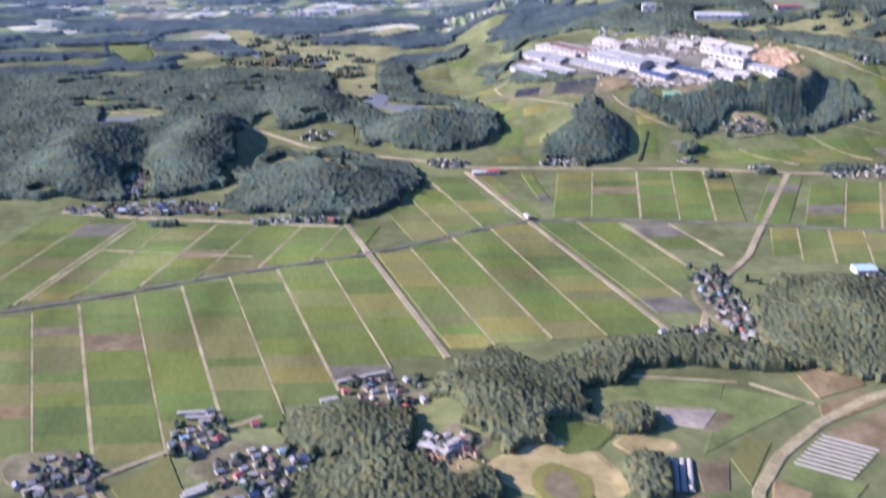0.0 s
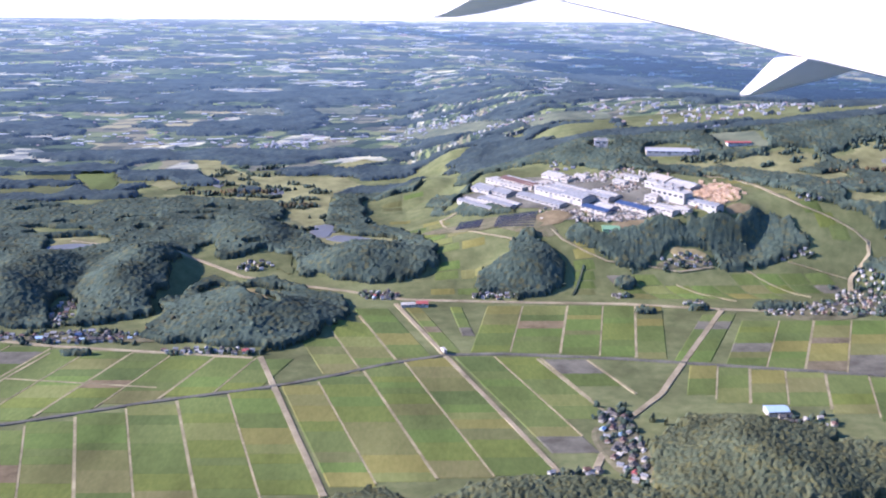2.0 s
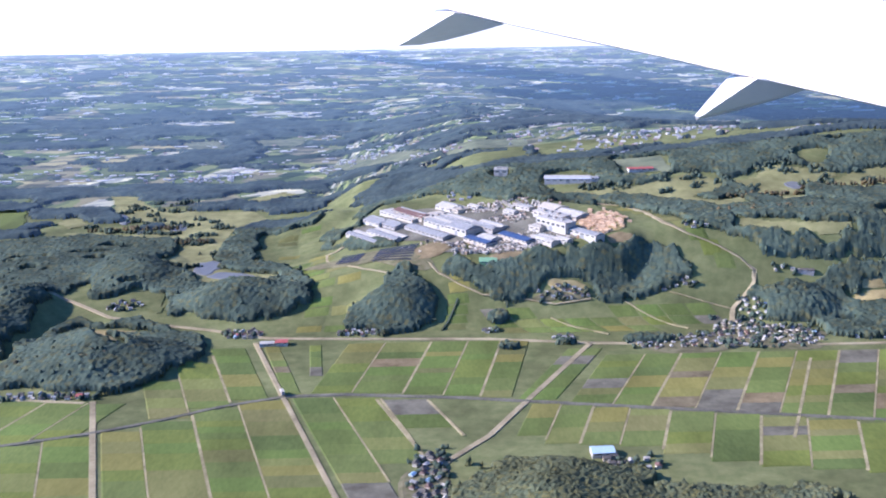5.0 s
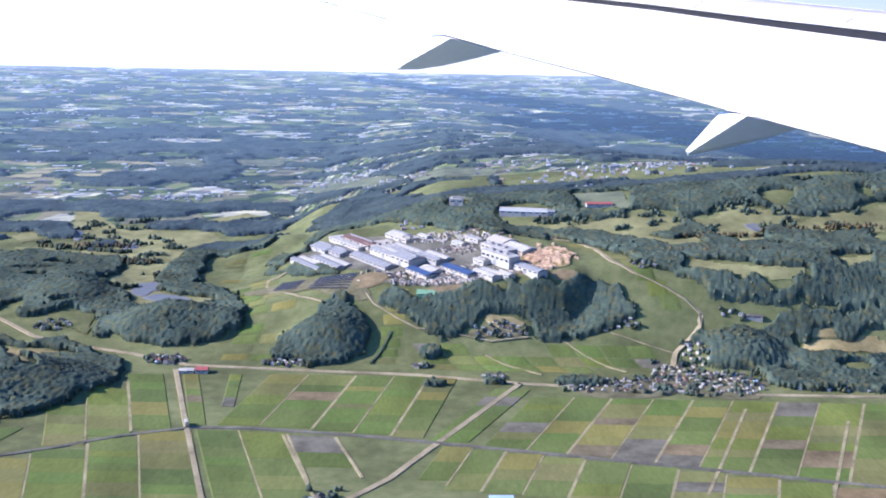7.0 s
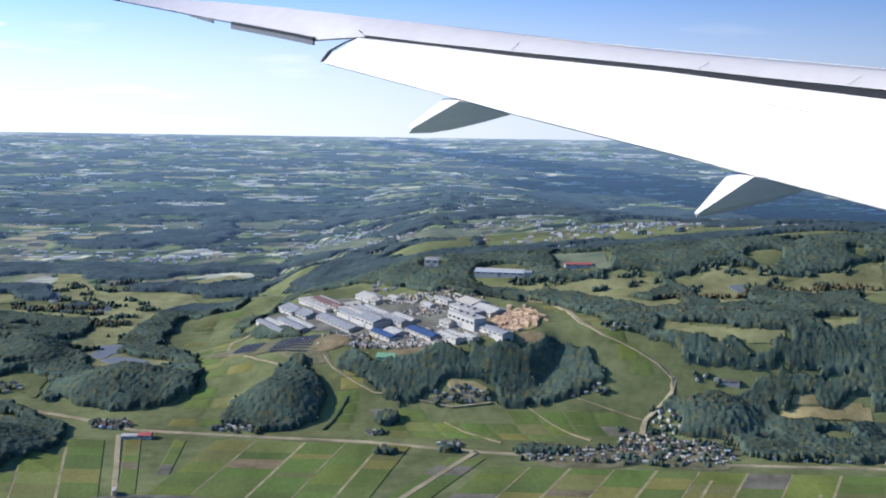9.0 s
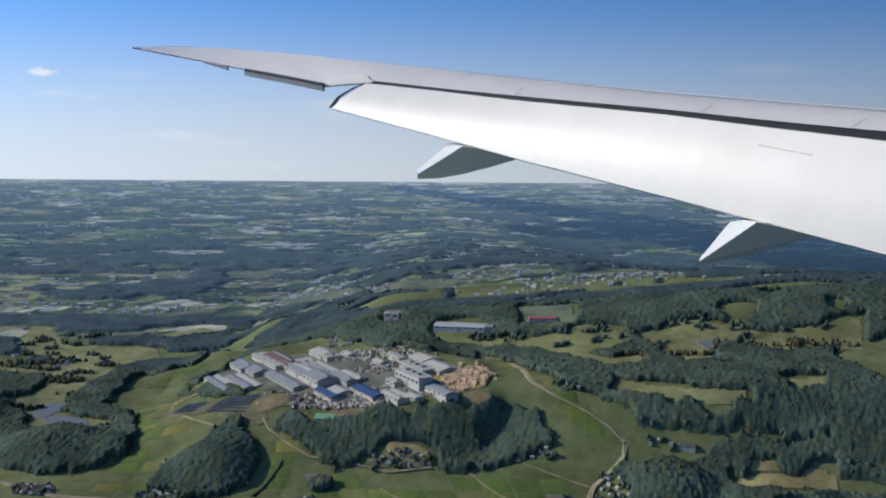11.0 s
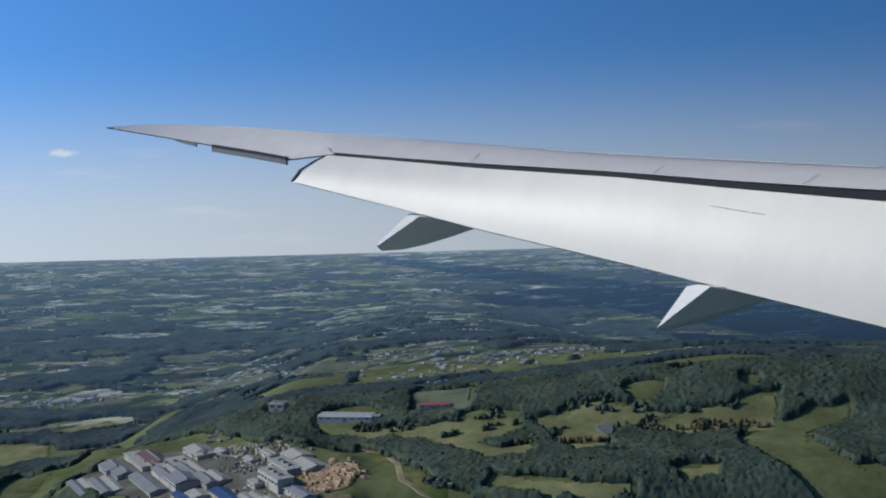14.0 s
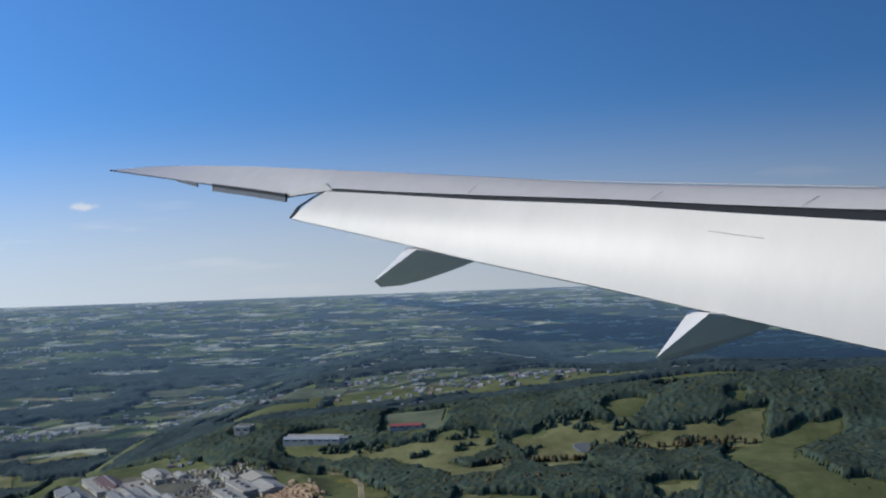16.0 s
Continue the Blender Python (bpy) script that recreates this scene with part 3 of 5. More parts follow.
# closed dark sheet that stands for the shade inside the gap
shell("slot", [slot_lo, slot_hi], M_SLOT, SLOPE * 4, "near-black strip painted as the shade in the gap ahead of the flap")
ail_a = station([(-492, 2329, 283), (-369, 2208, 264), (-287, 2127, 250)], 8)
# the aileron's underside gets its shade from the grey colour
shell("aileron", [[p + Vector((0, 0, -15)) for p in ail_a], [p + Vector((0, 0, -6)) for p in ail_a]], M_SHADE, SLOPE * 4, "underside of the drooped aileron, its shade painted grey")
# shade between wing and aileron, painted as a dark strip
shell("aileron_gap", [[p + Vector((0, 0, -6.2)) for p in ail_a], ail_a], M_SLOT, SLOPE * 3.6, "near-black strip painted as shade above the drooped aileron")
# thin dark strip added as the shade line below the outer edge
edge_line = station([p for p in EDGE_OUT if p[0] < -600] + [(-500, 2346, 283)], 12)
shell("edge_seal", [[p + Vector((0, 0, -2.4)) for p in edge_line], edge_line], M_SLOT, SLOPE * 3, "near-black strip painted as shade under the trailing edge")
pod = station([(-615, 2459, 300), (-545, 2390, 290)], 4)
# fairing coloured with the same shade-in-colour grey
shell("small_fairing", [[p + Vector((0, 0, -3 - 2.2 * n)) for n, p in enumerate(pod)], pod], M_SHADE, SLOPE * 3, "small hinge fairing with its shade painted in")
rim = [Vector(v) for v in ((-256, 2046, 204), (-243, 2052, 224), (-215, 2048, 240), (-190, 2037, 249))]
shell("flap_end", [[p + Vector((-6 + 1.5 * n, 5, 1)) for n, p in enumerate(rim)], rim], M_SLOT, SLOPE * 4, "dark outboard end of the flap")
edge_top = station([p for p in CREST if -208 <= p[0]], 60)
edge_low = station(EDGE, 60)
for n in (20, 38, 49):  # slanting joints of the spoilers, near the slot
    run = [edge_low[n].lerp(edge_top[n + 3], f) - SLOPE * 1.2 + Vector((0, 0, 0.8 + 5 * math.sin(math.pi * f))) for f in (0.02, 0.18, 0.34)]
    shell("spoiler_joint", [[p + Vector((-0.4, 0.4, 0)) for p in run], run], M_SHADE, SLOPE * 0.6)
tab_low = station([(-301, 2150, 244), (-228, 2078, 248), (-176, 2027, 250)], 8)
tab_top = station([(-290, 2139, 250), (-240, 2090, 258), (-190, 2040, 262)], 8)
shell("flap_tab", [tab_low, tab_top], M_WINGTOP, SLOPE * 4, "pale panel between aileron and flap")
# the panel's shaded underside, painted as a dark line
shell("tab_edge", [[p + Vector((0, 0, -2.2)) - SLOPE * 1.0 for p in tab_low], [p - SLOPE * 1.0 for p in tab_low]], M_SLOT, SLOPE * 4, "near-black strip painted as shade under the pale panel")
tip_a = station([(-874, 2712, 344), (-850, 2689, 341)], 3)
shell("tip_light", [[p + Vector((0, 0, -3)) for p in tip_a], tip_a], M_SLOT, SLOPE * 3, "dark wing tip lamp housing")
for u0, u1, f0, f1 in ((0.728, 0.752, 0.80, 0.795), (0.748, 0.775, 0.793, 0.785), (0.779, 0.794, 0.784, 0.78)):
    rub = [flap_face(u0 + (u1 - u0) * k / 5, f0 + (f1 - f0) * k / 5 + (0.002 if k % 2 else 0)) for k in range(6)]
    shell("scuff", [[p + Vector((0, 0, -0.7)) for p in rub], rub], M_SCRAPE, SLOPE * 0.5, "brown scrape on the flap")
for pts in ([(-250, 2172, 285), (292, 1636, 233)], [(292, 1636, 233), (560, 1370, 208)]):
    seam = station([tuple(Vector(p) - SLOPE * 4) for p in pts], 8)
    shell("panel_seam", [[p + Vector((0, 0, -0.9)) for p in seam], seam], M_RUB, SLOPE * 1.5)


def fairing(lit, ridge, belly):
    """A canoe-shaped flap track fairing: lit aft face, shaded side, belly curve."""
    a1, _, tip = (Vector(v) for v in lit)
    r0, r1 = (Vector(v) for v in ridge)
    belly = [Vector(v) for v in belly]
    bm = bmesh.new()
    pts = [a1, tip, r0, r1] + belly + [a1 + SLOPE * 40, belly[0] + Vector((0, 0, 10)) + SLOPE * 20]
    for v in pts:
        bm.verts.new(v)
    bmesh.ops.convex_hull(bm, input=bm.verts)
    bmesh.ops.delete(bm, geom=[v for v in bm.verts if not v.link_faces], context="VERTS")
    part("fairing", bm, M_FAIRING, wing, "grey flap track fairing under the flap")


fairing([(-26, 1862, 149), (-5, 1841, 145), (-88, 1923, 100)], [(3, 1763, 149), (-76, 1841, 100)], [(84, 1830, 125), (41, 1873, 110), (-10, 1923, 94), (-53, 1965, 84), (-94, 2000, 80)])
fairing([(367, 1474, 73), (391, 1451, 70), (331, 1510, 14)], [(380, 1391, 77), (324, 1446, 22)], [(455, 1423, 58), (430, 1447, 44), (384, 1491, 22), (340, 1535, 4)])


# ---- woods ----
def icosahedron():
    bm = bmesh.new()
    bmesh.ops.create_icosphere(bm, subdivisions=1, radius=1)
    v = np.array([tuple(p.co) for p in bm.verts])
    f = np.array([[p.index for p in q.verts] for q in bm.faces])
    bm.free()
    return v, f


ICO_V, ICO_F = icosahedron()


def clumps(name, centres, radii, mat, label, category, jitter=0.28):
    """Foliage clumps: one lumpy closed body for each centre; radii are (n, 3)."""
    n = len(centres)
    turn = rng.uniform(0, 6.28, n)
    v = ICO_V[None] * (1 + rng.normal(0, jitter, (n, len(ICO_V), 1)).clip(-0.5, 0.5))
    c, s = np.cos(turn)[:, None], np.sin(turn)[:, None]
    v = np.stack([v[..., 0] * c - v[..., 1] * s, v[..., 0] * s + v[..., 1] * c, v[..., 2]], -1) * radii[:, None] + centres[:, None]
    f = ICO_F[None] + (np.arange(n) * len(ICO_V))[:, None, None]
    me = bpy.data.meshes.new(name)
    me.from_pydata(v.reshape(-1, 3).tolist(), [], f.reshape(-1, 3).tolist())
    me.materials.append(mat)
    me.polygons.foreach_set("use_smooth", [True] * len(me.polygons))
    return tagged(new(name, me), label, category, kind="stuff")


def scatter(cx, cy, rx, ry, turn, gap, ragged=0.25):
    """Jittered places inside an uneven ellipse."""
    m = max(rx, ry) * 1.5
    g = np.arange(-m, m, gap)
    u, v = (q.ravel() + rng.uniform(-0.42, 0.42, q.size) * gap for q in np.meshgrid(g, g))
    a, q = np.arctan2(v / ry, u / rx), np.hypot(u / rx, v / ry)
    ph = rng.uniform(0, 6.28, 3)
    rim = 1 + ragged * (np.sin(2 * a + ph[0]) + 0.6 * np.sin(3 * a + ph[1]) + 0.6 * np.sin(5 * a + ph[2])) * 0.6
    keep = q < rim
    u, v = u[keep], v[keep]
    c, s = math.cos(radians(turn)), math.sin(radians(turn))
    return cx + u * c - v * s, cy + u * s + v * c


def inside(shapes, x, y, wob):
    """How far inside the nearest of several uneven ellipses; above 0 is in."""
    rough = 0.6 * (np.sin(x * 0.11 + 1.7 * np.sin(y * 0.09)) + np.sin(y * 0.13 + 1.9 * np.sin(x * 0.06))) + 0.4 * np.sin(x * 0.31 + y * 0.27 + 1.3 * np.sin(y * 0.21)) + 0.25 * np.sin(x * 0.7 - y * 0.5)
    best = np.full(x.shape, -9.0)
    for cx, cy, rx, ry, tn in shapes:
        c, s = math.cos(radians(tn)), math.sin(radians(tn))
        u, v = ((x - cx) * c + (y - cy) * s) / rx, (-(x - cx) * s + (y - cy) * c) / ry
        best = np.maximum(best, 1 - u * u - v * v)
    return best + wob * rough


# outlines of the larger woods, x and y in turn
WOODS = {
    "west_knoll": (-308, 573, -304, 601, -306, 631, -294, 657, -286, 677, -260, 669, -236, 677, -208, 663, -186, 634, -186, 603, -200, 578, -214, 561, -228, 553, -239, 558, -272, 565, -294, 563),
    "west_plateau": (-700, 600, -430, 590, -344, 590, -312, 612, -307, 650, -312, 690, -297, 709, -286, 712, -257, 715, -229, 709, -222, 685, -178, 668, -145, 675, -124, 699, -150, 764, -180, 784, -186, 869, -139, 868, -128, 940, -145, 1000, -120, 1100, -700, 1100),
    "north_plateau": (-121, 955, -89, 915, -100, 893, -118, 862, -100, 862, -81, 876, -34, 852, 10, 818, 76, 788, 97, 790, 113, 755, 150, 714, 175, 697, 231, 690, 293, 690, 640, 690, 640, 1000, -120, 1100),
    "valley_head": (-173, 1060, -74, 1035, -60, 905, -77, 883, -103, 905, -122, 925, -150, 960, -163, 1045),
    "works_wood": (-140, 824, -123, 841, -104, 829, -80, 787, -69, 738, -85, 746, -118, 781, -134, 802),
    "round_knoll": (-105, 662, -99, 675, -85, 680, -75, 706, -66, 706, -49, 692, -41, 678, -47, 664, -60, 646, -88, 643),
    "front_wood": (-43, 706, -28, 711, -13, 701, 2, 694, 25, 704, 48, 706, 70, 702, 85, 707, 108, 711, 119, 704, 132, 691, 135, 685, 120, 683, 105, 680, 87, 675, 65, 672, 61, 680, 47, 689, 32, 684, 25, 679, -1, 675, -16, 683, -40, 697),
    "east_wood": (165, 673, 179, 681, 193, 681, 231, 688, 293, 690, 640, 690, 640, 640, 268, 616, 213, 622, 202, 639, 174, 656),
}
GOLF = {
    "west": (-364, 1061, -335, 1052, -305, 994, -256, 969, -204, 964, -189, 933, -199, 905, -213, 890, -211, 832, -211, 796, -204, 771, -186, 755, -156, 747, -155, 733, -173, 728, -192, 738, -203, 724, -210, 734, -224, 764, -239, 765, -245, 776, -247, 832, -253, 860, -281, 870, -310, 876, -351, 890, -364, 906, -325, 905, -310, 890, -280, 894, -275, 918, -313, 940, -342, 988),
    "pond": (-420, 770, -384, 771, -366, 757, -377, 736, -410, 728),
    "middle": (50, 825, 80, 826, 119, 823, 150, 832, 168, 836, 180, 828, 185, 817, 178, 806, 158, 798, 171, 783, 190, 790, 189, 758, 166, 758, 143, 782, 121, 807, 88, 812, 54, 817),
    "east": (187, 819, 207, 822, 214, 834, 226, 838, 258, 830, 283, 817, 267, 811, 240, 804, 237, 774, 216, 764, 205, 794, 194, 811),
    "low": (166, 728, 186, 724, 211, 715, 244, 711, 243, 703, 216, 702, 184, 710, 164, 718),
    "far_east": (258, 804, 285, 819, 312, 824, 328, 830, 346, 834, 336, 790, 302, 790, 280, 786),
    "corner": (270, 726, 296, 726, 293, 714, 270, 714),
    "side_valley": (312, 780, 342, 806, 363, 817, 388, 824, 384, 809, 354, 787, 349, 764, 360, 743, 366, 724, 390, 714, 390, 700, 345, 704, 329, 718, 317, 745),
}
GLADES = {
    "valley": (-186, 869, -162, 863, -139, 867, -134, 905, -112, 905, -100, 893, -115, 859, -134, 833, -128, 794, -119, 746, -87, 708, -84, 689, -103, 695, -109, 673, -141, 675, -134, 686, -124, 700, -137, 736, -153, 774, -178, 787),
    "hamlet": (-303, 734, -291, 743, -287, 715, -266, 701, -253, 689, -216, 673, -189, 667, -184, 647, -207, 655, -223, 670, -248, 681, -270, 697, -291, 706, -318, 676, -309, 689, -301, 716),
    "red_house": (-269, 715, -250, 720, -230, 716, -230, 702, -226, 685, -233, 685, -259, 702),
    "knoll_meadow": (-286, 658, -249, 606, -232, 596, -231, 602, -248, 616, -247, 652, -214, 654, -249, 664, -275, 665),
    "west_field": (-465, 993, -456, 1032, -445, 1060, -416, 969, -408, 923, -427, 923), "small_field": (-384, 945, -378, 969, -362, 957, -349, 934, -362, 918),
    "far_field": (-230, 1011, -189, 1048, -171, 1034, -207, 993), "row_village": (-373, 1155, -343, 1191, -304, 1139, -210, 1176, -195, 1141, -238, 1092, -299, 1107),
    "works": PLATFORM,
    "road_valley": (81, 795, 97, 782, 113, 752, 119, 725, 137, 716, 151, 708, 167, 701, 176, 690, 202, 689, 190, 681, 176, 681, 165, 673, 150, 660, 134, 668, 137, 687, 133, 694, 124, 702, 112, 714, 100, 724, 90, 756),
    "town_field": (-30, 1079, 45, 1050, 54, 1018, 45, 988, -25, 1002), "red_hall": (104, 878, 148, 878, 150, 838, 110, 838), "dry_field": (229, 674, 259, 678, 292, 678, 290, 666, 255, 662, 235, 667),
    "far_meadow": (-269, 1402, -203, 1405, -202, 1346, -251, 1345), "pale_field": (-362, 1398, -318, 1410, -296, 1329, -338, 1329), "block_field": (-166, 1159, -136, 1215, -62, 1137, -37, 1067, -110, 1101),
    "town": (40, 1080, 110, 1070, 190, 1050, 250, 1030, 245, 985, 190, 960, 150, 925, 70, 925, 60, 950),
}


def lattice(i, j, seed):
    """A fixed random number in 0 to 1 for each cell of a lattice."""
    h = np.sin(i * 127.1 + j * 311.7 + seed * 74.7) * 43758.5453
    return h - np.floor(h)


def soft_noise(x, y, size, seed):
    """Smooth noise, 0 to 1, with lumps of that size in metres."""
    u, v = x / size, y / size
    i, j = np.floor(u), np.floor(v)
    f, g = u - i, v - j
    f, g = f * f * (3 - 2 * f), g * g * (3 - 2 * g)
    return (lattice(i, j, seed) * (1 - f) + lattice(i + 1, j, seed) * f) * (1 - g) + (lattice(i, j + 1, seed) * (1 - f) + lattice(i + 1, j + 1, seed) * f) * g


def domes(x, y, size, seed):
    """Tree crowns: rounded tops, or pointed ones in stands of conifers, on a jittered lattice."""
    i0, j0 = np.floor(x / size), np.floor(y / size)
    best = np.zeros(x.shape)
    for di in (-1, 0, 1):
        for dj in (-1, 0, 1):
            i, j = i0 + di, j0 + dj
            cx, cy = (i + 0.15 + 0.7 * lattice(i, j, seed)) * size, (j + 0.15 + 0.7 * lattice(i, j, seed + 1)) * size
            q = np.hypot(x - cx, y - cy) / (size * (0.75 + 0.4 * lattice(i, j, seed + 2)))
            best = np.maximum(best, (0.7 + 0.3 * lattice(i, j, seed + 3)) * np.sqrt(np.clip(1 - q * q, 0, 1)))
    return best


def wooded(x, y):
    """Whether trees grow there."""
    near = (inside([k[:5] for n, k in KNOLLS.items() if k[1] < 480] + [(52, 402, 40, 26, 0), (95, 405, 40, 22, 0), (20, 420, 30, 24, 0), (-134, 366, 20, 14, 0), (-110, 377, 30, 7, 0), (-35, 372, 50, 9, 0)], x, y, 0.3) > 0) & (inside(NEAR_OPEN, x, y, 0.12) < 0)
    wx = x + 9 * (soft_noise(x, y, 14, 3) - 0.5) + 4 * (soft_noise(x, y, 5, 4) - 0.5)
    wy = y + 9 * (soft_noise(x, y, 14, 5) - 0.5) + 4 * (soft_noise(x, y, 5, 6) - 0.5)
    far = inside(GROVES, x, y, 0.2) > 0
    for o in WOODS.values():
        far |= within(o, wx, wy)
    for o in [*GOLF.values(), *GLADES.values()]:
        far &= ~within(o, wx, wy)
    far &= inside(VILLAGE_GROUND, x, y, 0.15) < 0
    back = soft_noise(x, y * 2.2, 60, 8) + 0.5 * soft_noise(x, y * 2.2, 22, 9)
    far &= (y < 880) & (back < np.where((x < -190) | (x > 180), 1.12, 1.3)) | (back < 0.9)
    return np.where(y < 520, near, far)


def canopy(name, x0, x1, y0, y1, cell, crown, tall, mat, label, grows, rough=0.3):
    """The closed roof of a wood: crowns side by side, dropping to the ground at its edge."""
    xs, ys = np.arange(x0 - cell, x1 + cell, cell), np.arange(y0 - cell, y1 + cell, cell)
    gx, gy = np.meshgrid(xs, ys)
    gx, gy = gx + rng.uniform(-0.3, 0.3, gx.shape) * cell, gy + rng.uniform(-0.3, 0.3, gy.shape) * cell
    m = grows(gx, gy)
    if m.sum() < 12:
        return
    pad = np.pad(m, 1, mode="edge")
    inner = m & pad[:-2, 1:-1] & pad[2:, 1:-1] & pad[1:-1, :-2] & pad[1:-1, 2:]
    rim = np.pad(inner, 1, mode="edge")
    deep = inner & rim[:-2, 1:-1] & rim[2:, 1:-1] & rim[1:-1, :-2] & rim[1:-1, 2:]
    shoulder = np.where(deep, 1.0, 0.74)
    age = 0.72 + 0.5 * soft_noise(gx, gy, 22, 11)
    gz = terrain(gx, gy) + np.where(inner, tall * age * shoulder * (0.5 + 0.5 * domes(gx, gy, crown, 21)) + rng.normal(0, rough, gx.shape), np.where(m, 0.2 * tall, -0.4))
    w = gx.shape[1]
    i = np.arange(gx.shape[0] - 1)[:, None] * w + np.arange(w - 1)
    skirt = m & ~(pad[:-2, 1:-1] & pad[2:, 1:-1] & pad[1:-1, :-2] & pad[1:-1, 2:])
    gz = np.where(skirt, terrain(gx, gy) - 0.3, gz)
    keep = (m[:-1, :-1] & m[1:, :-1] & m[:-1, 1:] & m[1:, 1:])
    i = i[keep]
    quads = np.stack([i, i + 1, i + w + 1, i + w], -1)
    ids, back = np.unique(quads, return_inverse=True)
    verts = np.stack([gx, gy, gz], -1).reshape(-1, 3)[ids]
    me = bpy.data.meshes.new(name)
    me.from_pydata(verts.tolist(), [], back.reshape(-1, 4).tolist())
    me.materials.append(mat)
    me.polygons.foreach_set("use_smooth", [True] * len(me.polygons))
    return tagged(new(name, me), label, "woodland", kind="stuff")


def loose_crowns(x0, x1, y0, y1, gap, size, tall, mat, label, grows):
    """Taller single crowns that stand out of a wood."""
    gx, gy = np.meshgrid(np.arange(x0, x1, gap), np.arange(y0, y1, gap))
    x, y = (q.ravel() + rng.uniform(-0.5, 0.5, q.size) * gap for q in (gx, gy))
    k = grows(x, y) & (rng.random(x.size) < 0.2)
    x, y = x[k], y[k]
    if len(x) < 3:
        return
    n = len(x)
    h = rng.uniform(0.75, 1.15, n) * tall * (0.72 + 0.5 * soft_noise(x, y, 22, 11))
    w = rng.uniform(0.7, 1.3, n) * size
    con = soft_noise(x, y, 30, 13) > 0.5
    cs = [np.stack([x, y, terrain(x, y) + h * 0.62], -1)]
    rs = [np.stack([w, w, h * np.where(con, 0.48, 0.36)], -1)]
    for _ in range(2):
        a = rng.uniform(0, 6.28, n)
        cs.append(np.stack([x + np.cos(a) * w * 0.6, y + np.sin(a) * w * 0.6, terrain(x, y) + h * rng.uniform(0.45, 0.62, n)], -1))
        rs.append(np.stack([w * 0.66, w * 0.66, h * 0.26], -1))
    clumps("woodland_trees", np.concatenate(cs), np.concatenate(rs), mat, label, "trees")


GROVES = [(1, 616, 9, 5, 0), (-3, 663, 9, 6, 0), (95, 625, 22, 7, 0), (-345, 600, 12, 6, 0), (-338, 547, 10, 4, 0), (-66, 703, 8, 8, 0), (37, 621, 8, 2.5, 0), (192, 664, 30, 14, 0)]
NEAR_OPEN = [(-214, 351, 17, 13, 25), (-194, 313, 16, 9, 30), (-50, 429, 9, 38, 0), (-262, 302, 17, 12, 30), (-196, 334, 9, 12, 30), (-154, 286, 21, 25, 0), (-143, 318, 11, 10, 0), (-192, 298, 8, 9, 0), (-118, 308, 9, 6, 0), (-230, 360, 14, 8, 20)]
VILLAGE_GROUND = [(-365, 618, 8, 28, 12), (-341, 574, 32, 10, 4), (46, 683, 17, 7, 0), (150, 626, 52, 26, 0), (166, 663, 7, 9, 0), (-92, 648, 14, 5, 0), (84, 707, 9, 3, 0), (6, 704, 11, 3, 0), (13, 862, 9, 10, 0), (66, 838, 22, 19, 0), (129, 845, 20, 10, 0), (-88, 736, 40, 20, -22), (-46, 722, 17, 20, -20)]
NEAR_LABEL, MID_LABEL = "dense olive-green wood of cedar and bamboo beside the paddies", "dense dark green mixed woodland on low hills"
for tx in (-300, -150, 0):
    canopy("woodland", tx, tx + 150, 230, 470, 0.62, 2.3, 4.6, M_NEARLEAVES, NEAR_LABEL, wooded, 0.22)
    loose_crowns(tx, tx + 150, 230, 470, 2.5, 1.15, 4.3, M_NEARLEAVES, NEAR_LABEL, wooded)
for tx in range(-640, 640, 160):
    canopy("woodland", tx, tx + 160, 530, 735, 0.95, 2.7, 4.6, M_LEAVES, MID_LABEL, wooded, 0.2)
    loose_crowns(tx, tx + 160, 530, 735, 3.8, 1.35, 4.6, M_LEAVES, MID_LABEL, wooded)
    canopy("woodland", tx, tx + 160, 735, 885, 1.2, 3.0, 4.2, M_LEAVES, "dense dark green woodland round golf course and works", wooded, 0.25)
    loose_crowns(tx, tx + 160, 735, 885, 5, 1.5, 4.3, M_LEAVES, "dark trees standing out of the woodland round the works", wooded)
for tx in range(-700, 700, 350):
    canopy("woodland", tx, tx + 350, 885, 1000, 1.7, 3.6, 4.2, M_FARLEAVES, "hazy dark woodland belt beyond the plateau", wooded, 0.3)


def sheet(name, outline, mat, label, category, lift, cell=2.2):
    """A stretch of mown or tilled ground with a given outline that lies on the land."""
    xs = np.arange(min(outline[0::2]) - 4, max(outline[0::2]) + 4, cell)
    ys = np.arange(min(outline[1::2]) - 4, max(outline[1::2]) + 4, cell)
    gx, gy = np.meshgrid(xs, ys)
    m = within(outline, gx + 5 * (soft_noise(gx, gy, 12, 3) - 0.5), gy + 5 * (soft_noise(gx, gy, 12, 5) - 0.5))
    w = gx.shape[1]
    i = (np.arange(gx.shape[0] - 1)[:, None] * w + np.arange(w - 1))[m[:-1, :-1] & m[1:, :-1] & m[:-1, 1:] & m[1:, 1:]]
    quads = np.stack([i, i + 1, i + w + 1, i + w], -1)
    ids, back = np.unique(quads, return_inverse=True)
    verts = np.stack([gx, gy, terrain(gx, gy) + lift], -1).reshape(-1, 3)[ids]
    ob = from_arrays(name, verts.tolist(), back.reshape(-1, 4).tolist(), mat)
    ob.data.polygons.foreach_set("use_smooth", [True] * len(ob.data.polygons))
    return tagged(ob, label, category, kind="structure")


for n, o in GOLF.items():
    sheet("fairway", o, M_GRASS if n == "side_valley" else M_FAIRWAY, "open side valley of dry grass" if n == "side_valley" else "pale mown golf fairway among trees", "fairway", 0.42)
